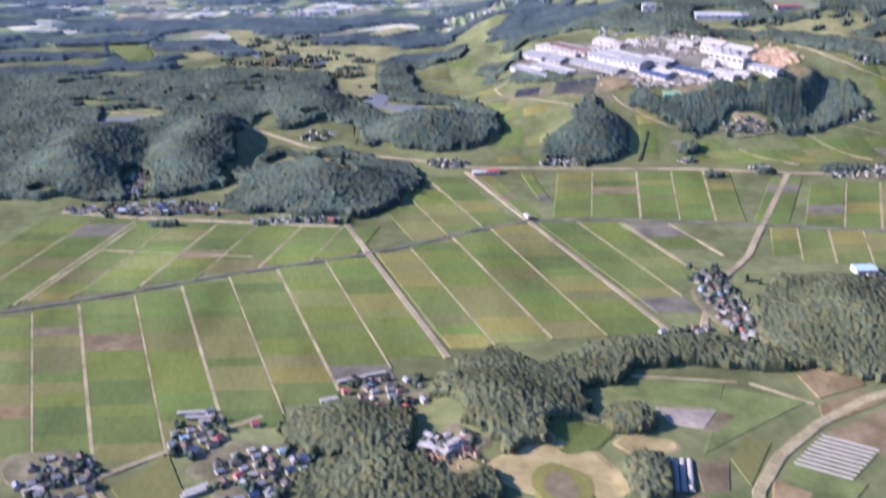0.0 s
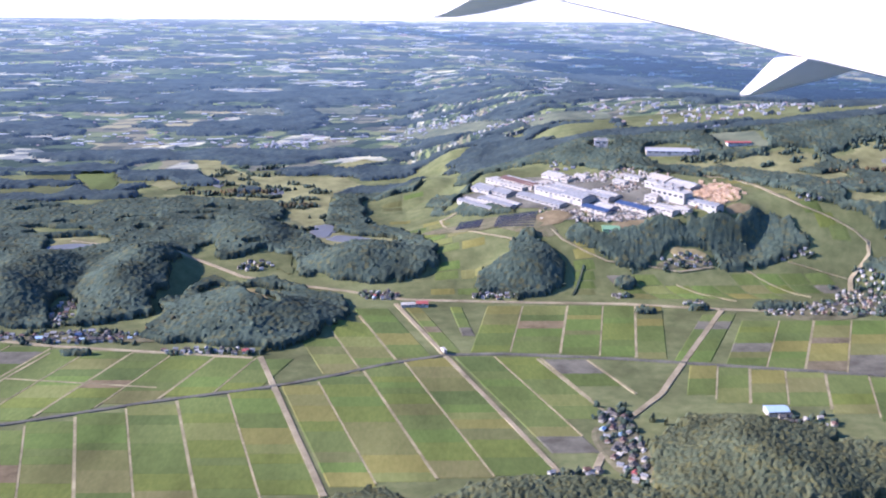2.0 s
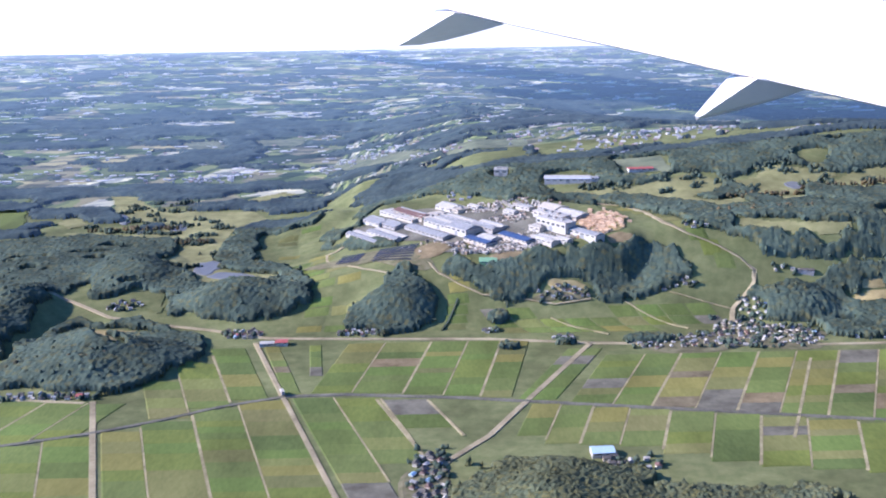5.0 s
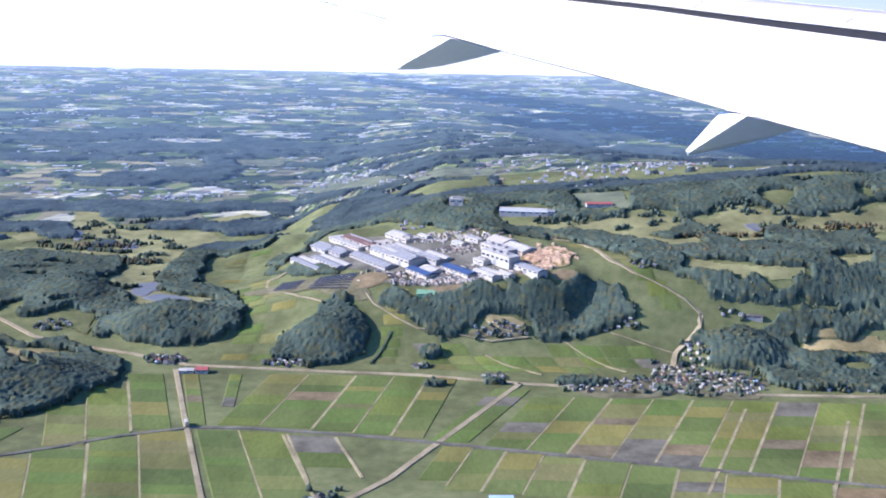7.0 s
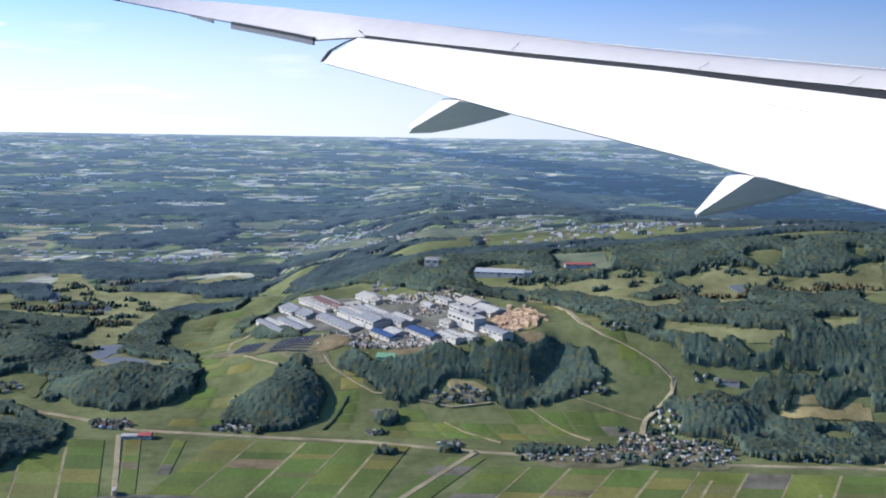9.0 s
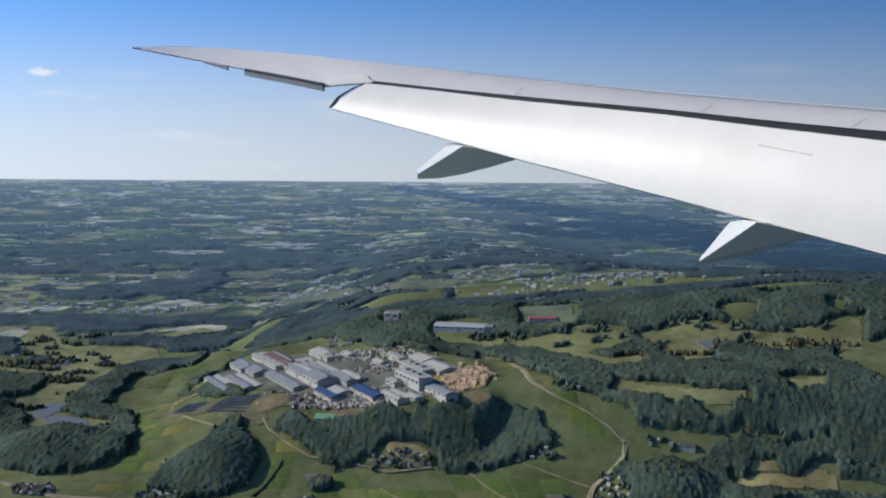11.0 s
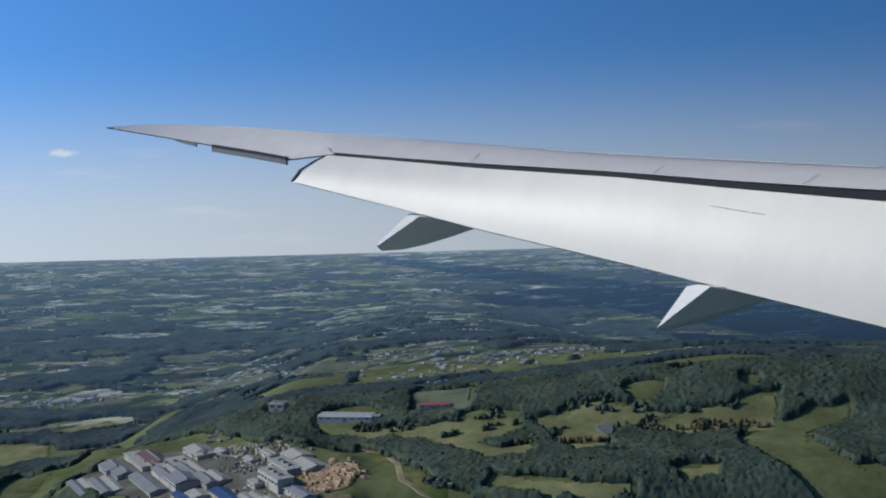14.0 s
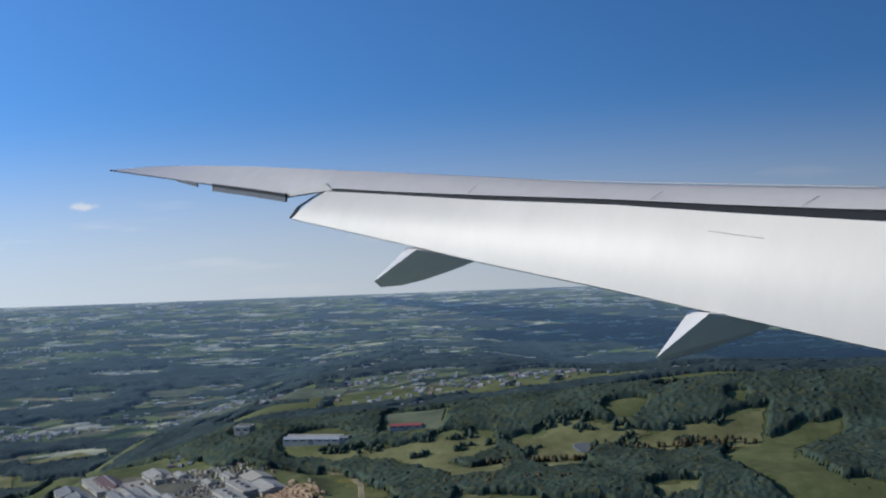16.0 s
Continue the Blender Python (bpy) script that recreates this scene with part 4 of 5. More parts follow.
for n, mt in (("far_field", M_FAIRWAY), ("west_field", M_PADDY), ("small_field", M_FAIRWAY), ("town_field", M_FARFIELD), ("red_hall", M_FARFIELD), ("dry_field", M_DRY), ("knoll_meadow", M_DRY), ("red_house", M_GRASS), ("far_meadow", M_FARFIELD), ("pale_field", M_FARFIELD), ("block_field", M_FARFIELD)):
    sheet("field_sheet", GLADES[n], mt, "open field between belts of woodland", "field", 0.5)
# loose trees on the golf courses
for cx, cy, rx, ry, gp in [(-290, 930, 80, 80, 8), (-250, 870, 40, 30, 7), (170, 808, 60, 28, 6.5), (262, 822, 70, 24, 6.5), (120, 826, 40, 9, 6), (-212, 800, 26, 40, 9), (95, 830, 26, 8, 7), (215, 742, 40, 8, 6)]:
    x, y = scatter(cx, cy, rx, ry, 0, gp, 0.3)
    k = rng.random(len(x)) < 0.13
    x, y = x[k], y[k]
    x, y = np.repeat(x, 10) + rng.normal(0, 3.4, 10 * len(x)), np.repeat(y, 10) + rng.normal(0, 1.9, 10 * len(y))
    r = rng.uniform(0.9, 2.0, len(x))
    clumps("trees", np.stack([x, y, terrain(x, y) + r * 0.9], -1), np.stack([r, r, r * 1.2], -1), M_LEAVES, "scattered round trees on a golf course", "trees")


def belts(x, y):
    """Belts and patches of woodland over the far plain."""
    d = soft_noise(x, y * 2.1, 95, 31) + 0.7 * soft_noise(x, y * 2.3, 38, 32) + 0.25 * soft_noise(x, y * 2, 15, 33)
    m = (d > 0.96) & (abs(x) < 0.52 * y + 200)
    for n in ("far_field", "row_village", "town_field", "far_meadow", "pale_field", "block_field", "town"):
        m &= ~within(GLADES[n], x, y)
    return m


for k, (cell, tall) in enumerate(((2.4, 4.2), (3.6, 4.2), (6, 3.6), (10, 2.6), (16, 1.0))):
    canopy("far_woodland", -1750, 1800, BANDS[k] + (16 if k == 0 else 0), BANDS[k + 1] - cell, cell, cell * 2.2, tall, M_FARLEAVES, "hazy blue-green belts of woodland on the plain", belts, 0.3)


# ---- boxes for far settlements ----
def boxes(name, rows, mat, label, category, base=-0.4):
    """Small gabled sheds, rows of (x, y, width, depth, height, turn) as one body of stuff."""
    verts, faces = [], []
    for x, y, w, d, h, tn in rows:
        z = ground_z(x, y)
        c, s = math.cos(tn), math.sin(tn)
        b = len(verts)
        for u, v, q in ((-1, -1, 0), (1, -1, 0), (1, 1, 0), (-1, 1, 0), (-1, -1, 1), (1, -1, 1), (1, 1, 1), (-1, 1, 1), (-1, 0, 1.45), (1, 0, 1.45)):
            u, v = u * w / 2, v * d / 2
            verts.append((x + u * c - v * s, y + u * s + v * c, z + base + q * h + (0.4 if q == 0 else 0) * (base < 0) - (1.5 if q == 0 else 0) * (base > 0)))
        faces += [tuple(b + i for i in f) for f in ((0, 1, 5, 4), (2, 3, 7, 6), (1, 2, 6, 9, 5), (3, 0, 4, 8, 7), (4, 5, 9, 8), (6, 7, 8, 9))]
    return tagged(from_arrays(name, verts, faces, mat), label, category, kind="stuff")


r = random.Random(5)
rows = []
for cx, cy, rx, ry, n in [(70, 1062, 60, 34, 40), (115, 960, 60, 40, 42), (174, 1010, 60, 40, 42), (225, 1010, 50, 40, 26), (310, 935, 50, 16, 26), (100, 910, 40, 18, 20), (-45, 1062, 40, 30, 36), (150, 1290, 130, 110, 120), (-108, 1180, 70, 30, 46), (-284, 1135, 60, 26, 55), (-20, 842, 20, 10, 12), (420, 1400, 200, 90, 110), (-700, 1900, 260, 60, 110), (500, 1250, 160, 40, 50)]:
    for _ in range(n):
        rows.append((cx + r.gauss(0, 0.5) * rx, cy + r.gauss(0, 0.5) * ry, r.uniform(1.8, 4.6), r.uniform(1.8, 3.4), r.uniform(1.2, 2.0), r.uniform(-0.4, 0.4)))
for _ in range(1100):
    y = 1150 + 1700 * r.random() ** 1.5
    rows.append((r.uniform(-0.5, 0.52) * y, y, r.uniform(3.5, 10) * y / 1700, r.uniform(3, 5), r.uniform(1.0, 1.9) * y / 1600, r.gauss(0.1, 0.15)))
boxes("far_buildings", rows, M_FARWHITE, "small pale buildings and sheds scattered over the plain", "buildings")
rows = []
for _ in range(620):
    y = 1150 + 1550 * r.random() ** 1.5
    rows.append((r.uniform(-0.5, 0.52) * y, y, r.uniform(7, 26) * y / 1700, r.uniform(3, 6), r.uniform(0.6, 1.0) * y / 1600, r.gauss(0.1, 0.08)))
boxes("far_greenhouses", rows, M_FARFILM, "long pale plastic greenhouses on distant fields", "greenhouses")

# russet rows of trees between the fairways
for cx, cy, rx, ry, gp in [(190, 742, 46, 5, 3.4), (225, 786, 40, 4, 3.6), (290, 800, 40, 5, 4), (-300, 905, 50, 5, 4.5), (-240, 850, 20, 4, 4), (-268, 585, 30, 6, 6)]:
    x, y = scatter(cx, cy, rx, ry, 0, gp, 0.4)
    q = rng.uniform(1.0, 1.8, len(x))
    clumps("russet_trees", np.stack([x, y, terrain(x, y) + q * 1.3], -1), np.stack([q, q, q * 1.5], -1), M_AUTUMN, "russet autumn trees between green fairways", "trees")


# ---- houses ----
def box(bm, x0, x1, y0, y1, z0, z1):
    v = [bm.verts.new(p) for p in ((x0, y0, z0), (x1, y0, z0), (x1, y1, z0), (x0, y1, z0), (x0, y0, z1), (x1, y0, z1), (x1, y1, z1), (x0, y1, z1))]
    for f in ((3, 2, 1, 0), (4, 5, 6, 7), (0, 1, 5, 4), (1, 2, 6, 5), (2, 3, 7, 6), (3, 0, 4, 7)):
        bm.faces.new([v[i] for i in f])


def gable(bm, w, d, z, rise, over=0.45, hip=0.0, thick=0.22):
    """A pitched roof slab with overhang; hip pulls the ridge ends in."""
    w, d = w / 2 + over, d / 2 + over
    out = [(-w, -d, z), (w, -d, z), (w, d, z), (-w, d, z), (-w + hip, 0, z + rise), (w - hip, 0, z + rise)]
    v = [bm.verts.new(p) for p in out] + [bm.verts.new((p[0], p[1], p[2] - thick)) for p in out[:4]]
    for f in ((0, 1, 5, 4), (2, 3, 4, 5), (1, 2, 5), (3, 0, 4), (6, 7, 1, 0), (7, 8, 2, 1), (8, 9, 3, 2), (9, 6, 0, 3), (9, 8, 7, 6)):
        bm.faces.new([v[i] for i in f])


def house(w, d, h, wall, roof, label, hip=0.0, annex=True, kind="house"):
    ob = tagged(new(kind), label, kind, "village " + kind + "s")
    bm = bmesh.new()
    box(bm, -w / 2, w / 2, -d / 2, d / 2, -0.8, h)
    part("wall", bm, wall, ob)
    bm = bmesh.new()
    gable(bm, w, d, h, d * 0.3, hip=hip)
    top = part("roof", bm, roof, ob)
    bm = bmesh.new()
    box(bm, -w * 0.36, -w * 0.1, -d / 2 - 0.06, -d / 2 + 0.05, h * 0.35, h * 0.75)
    part("window", bm, M_GLASS, ob, "dark window")
    bm = bmesh.new()
    box(bm, w * 0.08, w * 0.38, -d / 2 - 0.06, -d / 2 + 0.05, h * 0.05, h * 0.75)
    part("door", bm, M_GREYROOF, ob, "grey sliding door")
    bm = bmesh.new()
    box(bm, -w / 2 + hip + 0.1, w / 2 - hip - 0.1, -0.16, 0.16, h + d * 0.3 - 0.08, h + d * 0.3 + 0.14)
    part("ridge", bm, roof, top)
    if annex:
        bm = bmesh.new()
        box(bm, w * 0.1, w * 0.48, -d / 2 - 1.3, -d / 2, -0.8, h * 0.55)
        part("porch", bm, wall, ob)
    return ob


PROTO = [
    house(6.0, 4.4, 2.8, M_CREAMWALL, M_DARKTILE, "two-storey cream house with dark tiled roof", 1.2),
    house(7.0, 4.6, 2.3, M_CREAMWALL, M_DARKTILE, "farmhouse with dark grey tiled hip roof", 1.8),
    house(5.0, 3.8, 2.6, M_WHITEWALL, M_GREYROOF, "white house with grey metal roof"),
    house(5.4, 4.0, 2.4, M_CREAMWALL, M_BROWNTILE, "cream house with brown tiled roof", 1.0),
    house(4.2, 3.2, 2.0, M_WHITEWALL, M_WHITEROOF, "small white shed with pale roof", annex=False, kind="shed"),
    house(5.2, 4.0, 2.6, M_GREYWALL, M_BLUEROOF, "grey house with blue metal roof"),
    house(5.2, 4.0, 2.4, M_CREAMWALL, M_REDROOF, "cream house with red roof", 0.8),
    house(5.0, 3.6, 2.2, M_WHITEWALL, M_CYANROOF, "white workshop with pale blue roof", annex=False, kind="workshop"),
    house(6.4, 4.4, 2.2, M_GREYWALL, M_DARKTILE, "weathered farmhouse with black tiled roof", 1.4),
]
WEIGHT = [4, 3, 7, 4, 6, 0.5, 0.5, 0.8, 4]
PALER = [4, 2, 9, 3, 8, 0.4, 0.5, 0.8, 3]
used = [False] * len(PROTO)


def settle(x, y, turn, k):
    size = 0.85 if y < 490 else 0.7
    m = pose(x, y, ground_z(x, y) + 0.3, 0, 0, turn) @ Matrix.Scale(size, 4)
    if used[k]:
        return copy_thing(PROTO[k], m)
    used[k] = True
    PROTO[k].matrix_basis = m
    return PROTO[k]


taken = []
r = random.Random(11)
VILLAGES = [  # x, y, half width, half depth, houses, turn
    (-341, 574, 30, 9, 46, 4), (-264, 551, 28, 4, 24, 4), (-365, 618, 7, 26, 22, 15), (-386, 574, 14, 5, 10, 5), (-289, 323, 9, 10, 12, 30), (-262, 302, 17, 12, 26, 30), (-263, 279, 11, 7, 12, 20),
    (-334, 296, 14, 18, 24, 30), (-214, 351, 15, 13, 18, 25), (-193, 314, 11, 7, 7, 30), (-50, 429, 8, 38, 46, 60), (46, 455, 14, 10, 8, 5), (-92, 648, 15, 5, 15, 0), (-169, 650, 13, 8, 20, 10),
    (37, 632, 7, 3, 5, 0), (-9, 648, 5, 3, 6, 0), (42, 680, 17, 4.5, 26, 0), (117, 684, 14, 3, 11, 0), (95, 618, 18, 9, 16, 0), (128, 622, 30, 12, 34, 6), (174, 628, 24, 18, 42, 14), (150, 640, 14, 16, 20, 30), (166, 664, 9, 9, 12, 40), (-254, 697, 13, 7, 11, 20),
    (142, 720, 12, 3, 6, 0), (195, 688, 10, 2, 4, 0), (262, 622, 50, 3.5, 18, 0), (-78, 402, 12, 4, 5, 20), (-66, 704, 5, 6, 6, 0)]
for cx, cy, rx, ry, n, tn in VILLAGES:
    made = tries = 0
    while made < n and tries < 400:
        tries += 1
        u, v = r.uniform(-1, 1), r.uniform(-1, 1)
        if u * u + v * v > 1.1:
            continue
        x, y = cx + u * rx, cy + v * ry
        if any((x - a1) ** 2 + (y - b1) ** 2 < (21 if y < 490 else 14) for a1, b1 in taken):
            continue
        taken.append((x, y))
        settle(x, y, tn + r.choice((0, 0, 90)) + r.uniform(-8, 8), r.choices(range(len(PROTO)), WEIGHT if y < 490 else PALER)[0])
        made += 1
rows = []
for _ in range(900):
    x, y = r.uniform(90, 206), r.uniform(598, 655)
    if (((x - 130) / 34) ** 2 + ((y - 622) / 13) ** 2 < 1 or ((x - 172) / 26) ** 2 + ((y - 630) / 20) ** 2 < 1) and all((x - a1) ** 2 + (y - b1) ** 2 > 19 for a1, b1 in taken):
        taken.append((x, y))
        rows.append((x, y, r.uniform(2, 3.6), r.uniform(1.8, 2.8), r.uniform(1.2, 2), r.uniform(-0.3, 0.3)))
boxes("village_sheds", rows, M_CLUTTER, "small sheds and outbuildings between village houses", "sheds")
# garden trees between the houses
xs, ys = [], []
for cx, cy, rx, ry, n, tn in VILLAGES:
    for _ in range(int(n * (0.9 if cy < 490 or cx > 120 else 0.5))):
        xs.append(cx + r.uniform(-1.15, 1.15) * rx)
        ys.append(cy + r.uniform(-1.2, 1.2) * ry)
x, y = np.repeat(xs, 3) + rng.normal(0, 0.8, 3 * len(xs)), np.repeat(ys, 3) + rng.normal(0, 0.8, 3 * len(ys))
q = rng.uniform(0.7, 1.6, len(x))
clumps("garden_trees", np.stack([x, y, terrain(x, y) + q], -1), np.stack([q, q, q * 1.2], -1), M_LEAVES, "dark garden trees and hedges among village houses", "trees")


# ---- the works on the plateau ----
def hall(name, x, y, w, d, h, turn, wall, roof, label, bays=0, vent=True, flat=False):
    ob = tagged(new(name), label, "factory building")
    ob.matrix_basis = pose(x, y, ground_z(x, y - d * 0.3), 0, 0, turn)
    h *= 0.8
    bm = bmesh.new()
    box(bm, -w / 2, w / 2, -d / 2, d / 2, -3, h)
    part("wall", bm, wall, ob)
    if flat:
        bm = bmesh.new()
        box(bm, -w / 2 - 0.3, w / 2 + 0.3, -d / 2 - 0.3, d / 2 + 0.3, h, h + 0.5)
        top = part("roof", bm, roof, ob)
        for k in range(3):
            bm = bmesh.new()
            box(bm, -w * 0.3 + k * w * 0.25, -w * 0.3 + k * w * 0.25 + 2.2, -1.5, 1.0, h + 0.5, h + 1.7)
            part("roof_unit", bm, M_GREYWALL, top, "grey ventilation unit")
    else:
        n = max(1, bays)
        for k in range(n):
            bm = bmesh.new()
            gable(bm, w, d / n, h, d / n * 0.13, over=0.2)
            p = part("roof", bm, roof if k % 2 == 0 else M_WHITEROOF, ob)
            p.location = (0, -d / 2 + d / n * (k + 0.5), 0)
            if vent:
                bm = bmesh.new()
                box(bm, -w * 0.42, w * 0.42, -0.5, 0.5, h + d / n * 0.13 - 0.2, h + d / n * 0.13 + 0.6)
                part("ridge_vent", bm, M_GREYROOF, p)
    n = max(2, int(w / 5))
    for k in range(n):
        u = -w / 2 + w * (k + 0.5) / n
        bm = bmesh.new()
        box(bm, u - w / n * 0.3, u + w / n * 0.3, -d / 2 - 0.08, -d / 2 + 0.05, h * 0.62, h * 0.8)
        part("window", bm, M_GLASS, ob, "dark window strip")
    bm = bmesh.new()
    box(bm, -1.6, 1.6, -d / 2 - 0.1, -d / 2 + 0.05, -0.2, min(h * 0.55, 4.5))
    part("door", bm, M_GREYROOF, ob, "grey roller door")
    return ob


hall("office_block", 43, 735, 30, 10, 10.6, -53, M_WHITEWALL, M_WHITEROOF, "tall white windowless works block", flat=True)
hall("annex", 31, 739, 11, 8, 5.0, -53, M_WHITEWALL, M_WHITEROOF, "low white annex beside the tall block", flat=True)
hall("main_hall", -29, 780, 36, 28, 5.0, -53, M_WHITEWALL, M_GREYROOF, "large white hall with grey and white bays", 4)
hall("front_hall", -21, 759, 22, 16, 7.5, -53, M_WHITEWALL, M_GREYROOF, "white hall end with pale blue-grey roof")
hall("grey_hall", -3, 759, 25, 15, 5.0, -53, M_GREYWALL, M_GREYROOF, "wide hall with blue-grey metal roof", 2)
hall("side_hall", -47, 769, 47, 11, 3.8, -53, M_GREYWALL, M_GREYROOF, "grey-roofed hall beside the main hall", vent=False)
hall("blue_hall", -11, 734, 25, 10, 4.0, -53, M_CREAMWALL, M_BLUEROOF, "cream hall with dark blue roof", vent=False)
hall("blue_hall", 15, 728, 30, 10, 4.2, -53, M_CREAMWALL, M_BLUEROOF, "cream hall with dark blue roof", vent=False)
hall("white_hall", 35, 717, 21, 12, 3.8, -53, M_WHITEWALL, M_WHITEROOF, "long white store with pale roof", 2)
hall("green_grey_hall", 62, 714, 26, 9, 5.0, -53, M_WHITEWALL, M_GREYROOF, "long hall with grey-green roof and white side", vent=False)
hall("west_hall", -94, 781, 38, 13, 3.1, -53, M_WHITEWALL, M_GREYROOF, "wide low hall with pale grey roof", 2, vent=False)
hall("west_hall", -78, 779, 37, 14, 3.1, -53, M_WHITEWALL, M_GREYROOF, "low hall with pale blue-grey roof", 2, vent=False)
hall("store", -86, 810, 21, 15, 3.8, -53, M_WHITEWALL, M_GREYROOF, "small store with grey metal roof")
hall("north_hall", -68, 814, 43, 12, 3.8, -53, M_WHITEWALL, M_WHITEROOF, "bright white flat hall", flat=True)
hall("north_hall", -59, 811, 37, 12, 5.0, -53, M_CREAMWALL, M_BROWNTILE, "cream hall with brown-grey roof", 1)
hall("north_hall", -73, 796, 18, 14, 3.8, -53, M_GREYWALL, M_GREYROOF, "grey store with dull roof", 1)
hall("long_hall", -40, 799, 24, 22, 3.8, 37, M_CREAMWALL, M_CREAMWALL, "long cream hall behind the main hall", flat=True)
hall("white_store", -30, 816, 19, 15, 3.8, -53, M_WHITEWALL, M_WHITEROOF, "long white store with pale roof")
hall("white_store", -24, 807, 14, 12, 3.8, -53, M_CREAMWALL, M_CREAMWALL, "long cream store with flat roof", flat=True)
hall("back_hall", 43, 758, 30, 10, 6.2, -53, M_WHITEWALL, M_WHITEROOF, "bright white low block behind the tall building", flat=True)
hall("back_hall", 58, 757, 23, 16, 3.8, -53, M_CREAMWALL, M_WHITEROOF, "long low pale store")
hall("east_hall", 26, 787, 15, 6, 3.8, -53, M_WHITEWALL, M_WHITEROOF, "white workshop with stepped roof", 2)
hall("east_hall", 15, 782, 12, 6, 3.8, -53, M_WHITEWALL, M_WHITEROOF, "small white workshop with pale roof")
hall("workshop_hall", 46, 711, 12, 6, 3.8, -53, M_WHITEWALL, M_WHITEROOF, "low white workshop in the works yard", vent=False)
hall("workshop_hall", -4, 736, 15, 13, 3.8, -53, M_WHITEWALL, M_WHITEROOF, "low white workshop in the works yard", vent=False)
hall("workshop_hall", 46, 777, 18, 15, 3.8, -53, M_WHITEWALL, M_CREAMWALL, "low pale workshop in the works yard", vent=False)
hall("workshop_hall", -11, 806, 12, 6, 3.8, -53, M_WHITEWALL, M_WHITEROOF, "low white workshop in the works yard", vent=False)
hall("green_shed", -7, 703, 12, 11, 2.5, -5, M_GREENROOF, M_GREENROOF, "small green-roofed shed at the wood edge", vent=False)
hall("arena", 65, 842, 37, 15, 4.0, -5, M_WHITEWALL, M_PALEROOF, "wide white arena with pale grey roof", 2, vent=False)
hall("arena_annex", 86, 837, 6, 7, 3.8, -5, M_WHITEWALL, M_GREYROOF, "small grey-roofed annex of the arena", vent=False)
hall("white_block", 13, 862, 11, 9, 7, -8, M_WHITEWALL, M_WHITEROOF, "white block beyond the wood", flat=True)
hall("red_hall", 124, 845, 20, 7, 3.6, 4, M_WHITEWALL, M_REDROOF, "white hall with bright red roof", vent=False)
hall("brown_barn", 206, 688, 13, 5, 2.6, -10, M_GREYWALL, M_DARKTILE, "long barn with dark roof beside the wood", vent=False)
hall("roadside_store", -150, 629, 9, 5, 2.6, 4, M_WHITEWALL, M_WHITEROOF, "white roadside store with pale roof", vent=False)
hall("roadside_store", -141, 630, 7.5, 6, 3.2, 4, M_WHITEWALL, M_REDROOF, "white roadside store with red roof", vent=False)
hall("farm_barn", 34, 464, 11, 8, 3.4, 3, M_WHITEWALL, M_CYANROOF, "white barn with pale blue roof", vent=False)
for x, y, w, d, tn, rf_, lb in ((-192, 311, 11, 5, 40, M_WHITEROOF, "white sawmill shed with flat roof"), (-186, 316, 6, 4, 40, M_TIMBER, "sawmill shed with pale brown roof"), (-199, 319, 6, 3, -30, M_WHITEROOF, "small white sawmill office"), (-201, 312, 7, 3, -30, M_WHITEROOF, "small white sawmill store")):
    hall("sawmill_shed", x, y, w, d, 2.4, tn, M_WHITEWALL, rf_, lb, flat=w > 8, vent=False)
for x, y, w, d, tn in ((-292, 342, 13, 1.9, 3), (-289, 338.5, 11, 1.9, 3), (-285, 335.5, 8, 1.6, 3), (-284, 290, 9, 2.2, 32), (-284.5, 287.5, 9, 2, 32), (-284, 274, 17, 1.8, 40), (-283, 268, 6, 2.4, 30), (-280, 266, 5, 1.6, 50), (-261, 269.5, 8, 3.6, 0), (-230, 365, 12, 1.8, 18), (-220, 369, 9, 1.6, 18), (-341, 292, 7, 4, 25), (-239, 349, 7, 2.5, 20)):
    hall("farm_shed", x, y, w, d, 1.7, tn, M_GREYWALL, M_FILM, "long low farm shed with pale roof", vent=False)
for x, y, tn, k in ((-288, 315, 15, 5), (-267, 332, 20, 6), (-280, 322, 60, 6), (-223, 360, 20, 7), (-247, 307, 10, 5), (-232, 355, 20, 6), (-258, 286, 60, 2), (-208, 341, -40, 6), (-286, 342, 40, 2), (-270, 297, 50, 6), (-214, 355, 20, 2)):
    settle(x, y, tn, k)
rr = random.Random(3)
rows = [(12 + rr.gauss(0, 30), 726 + rr.gauss(0, 10), rr.uniform(1.2, 2.4), rr.uniform(0.8, 1.2), rr.uniform(0.5, 0.9), rr.choice((-0.63, 0.94)) + rr.uniform(-0.1, 0.1)) for _ in range(260)]
rows += [(4 + rr.uniform(-34, 30), 714 + rr.uniform(-5, 5), rr.uniform(1.2, 2.4), rr.uniform(0.8, 1.2), rr.uniform(0.5, 0.9), -0.6 + rr.uniform(-0.1, 0.1)) for _ in range(120)]
rows += [(8 + rr.uniform(-20, 22), 802 + rr.uniform(-10, 14), rr.uniform(1.2, 2.4), rr.uniform(0.8, 1.2), rr.uniform(0.5, 0.9), -0.5 + rr.uniform(-0.1, 0.1)) for _ in range(120)]
for cx, cy, rx, ry, n in ((16, 774, 16, 12, 110), (35, 791, 16, 8, 60), (2, 736, 12, 8, 60), (21, 717, 18, 6, 80), (-29, 737, 14, 6, 40), (-13, 718, 14, 6, 60), (-2, 799, 14, 8, 50)):
    rows += [(cx + rr.gauss(0, 0.5) * rx, cy + rr.gauss(0, 0.5) * ry, rr.uniform(1.2, 2.8), rr.uniform(0.8, 1.3), rr.uniform(0.5, 1.1), rr.choice((-0.92, 0.65)) + rr.uniform(-0.1, 0.1)) for _ in range(n)]
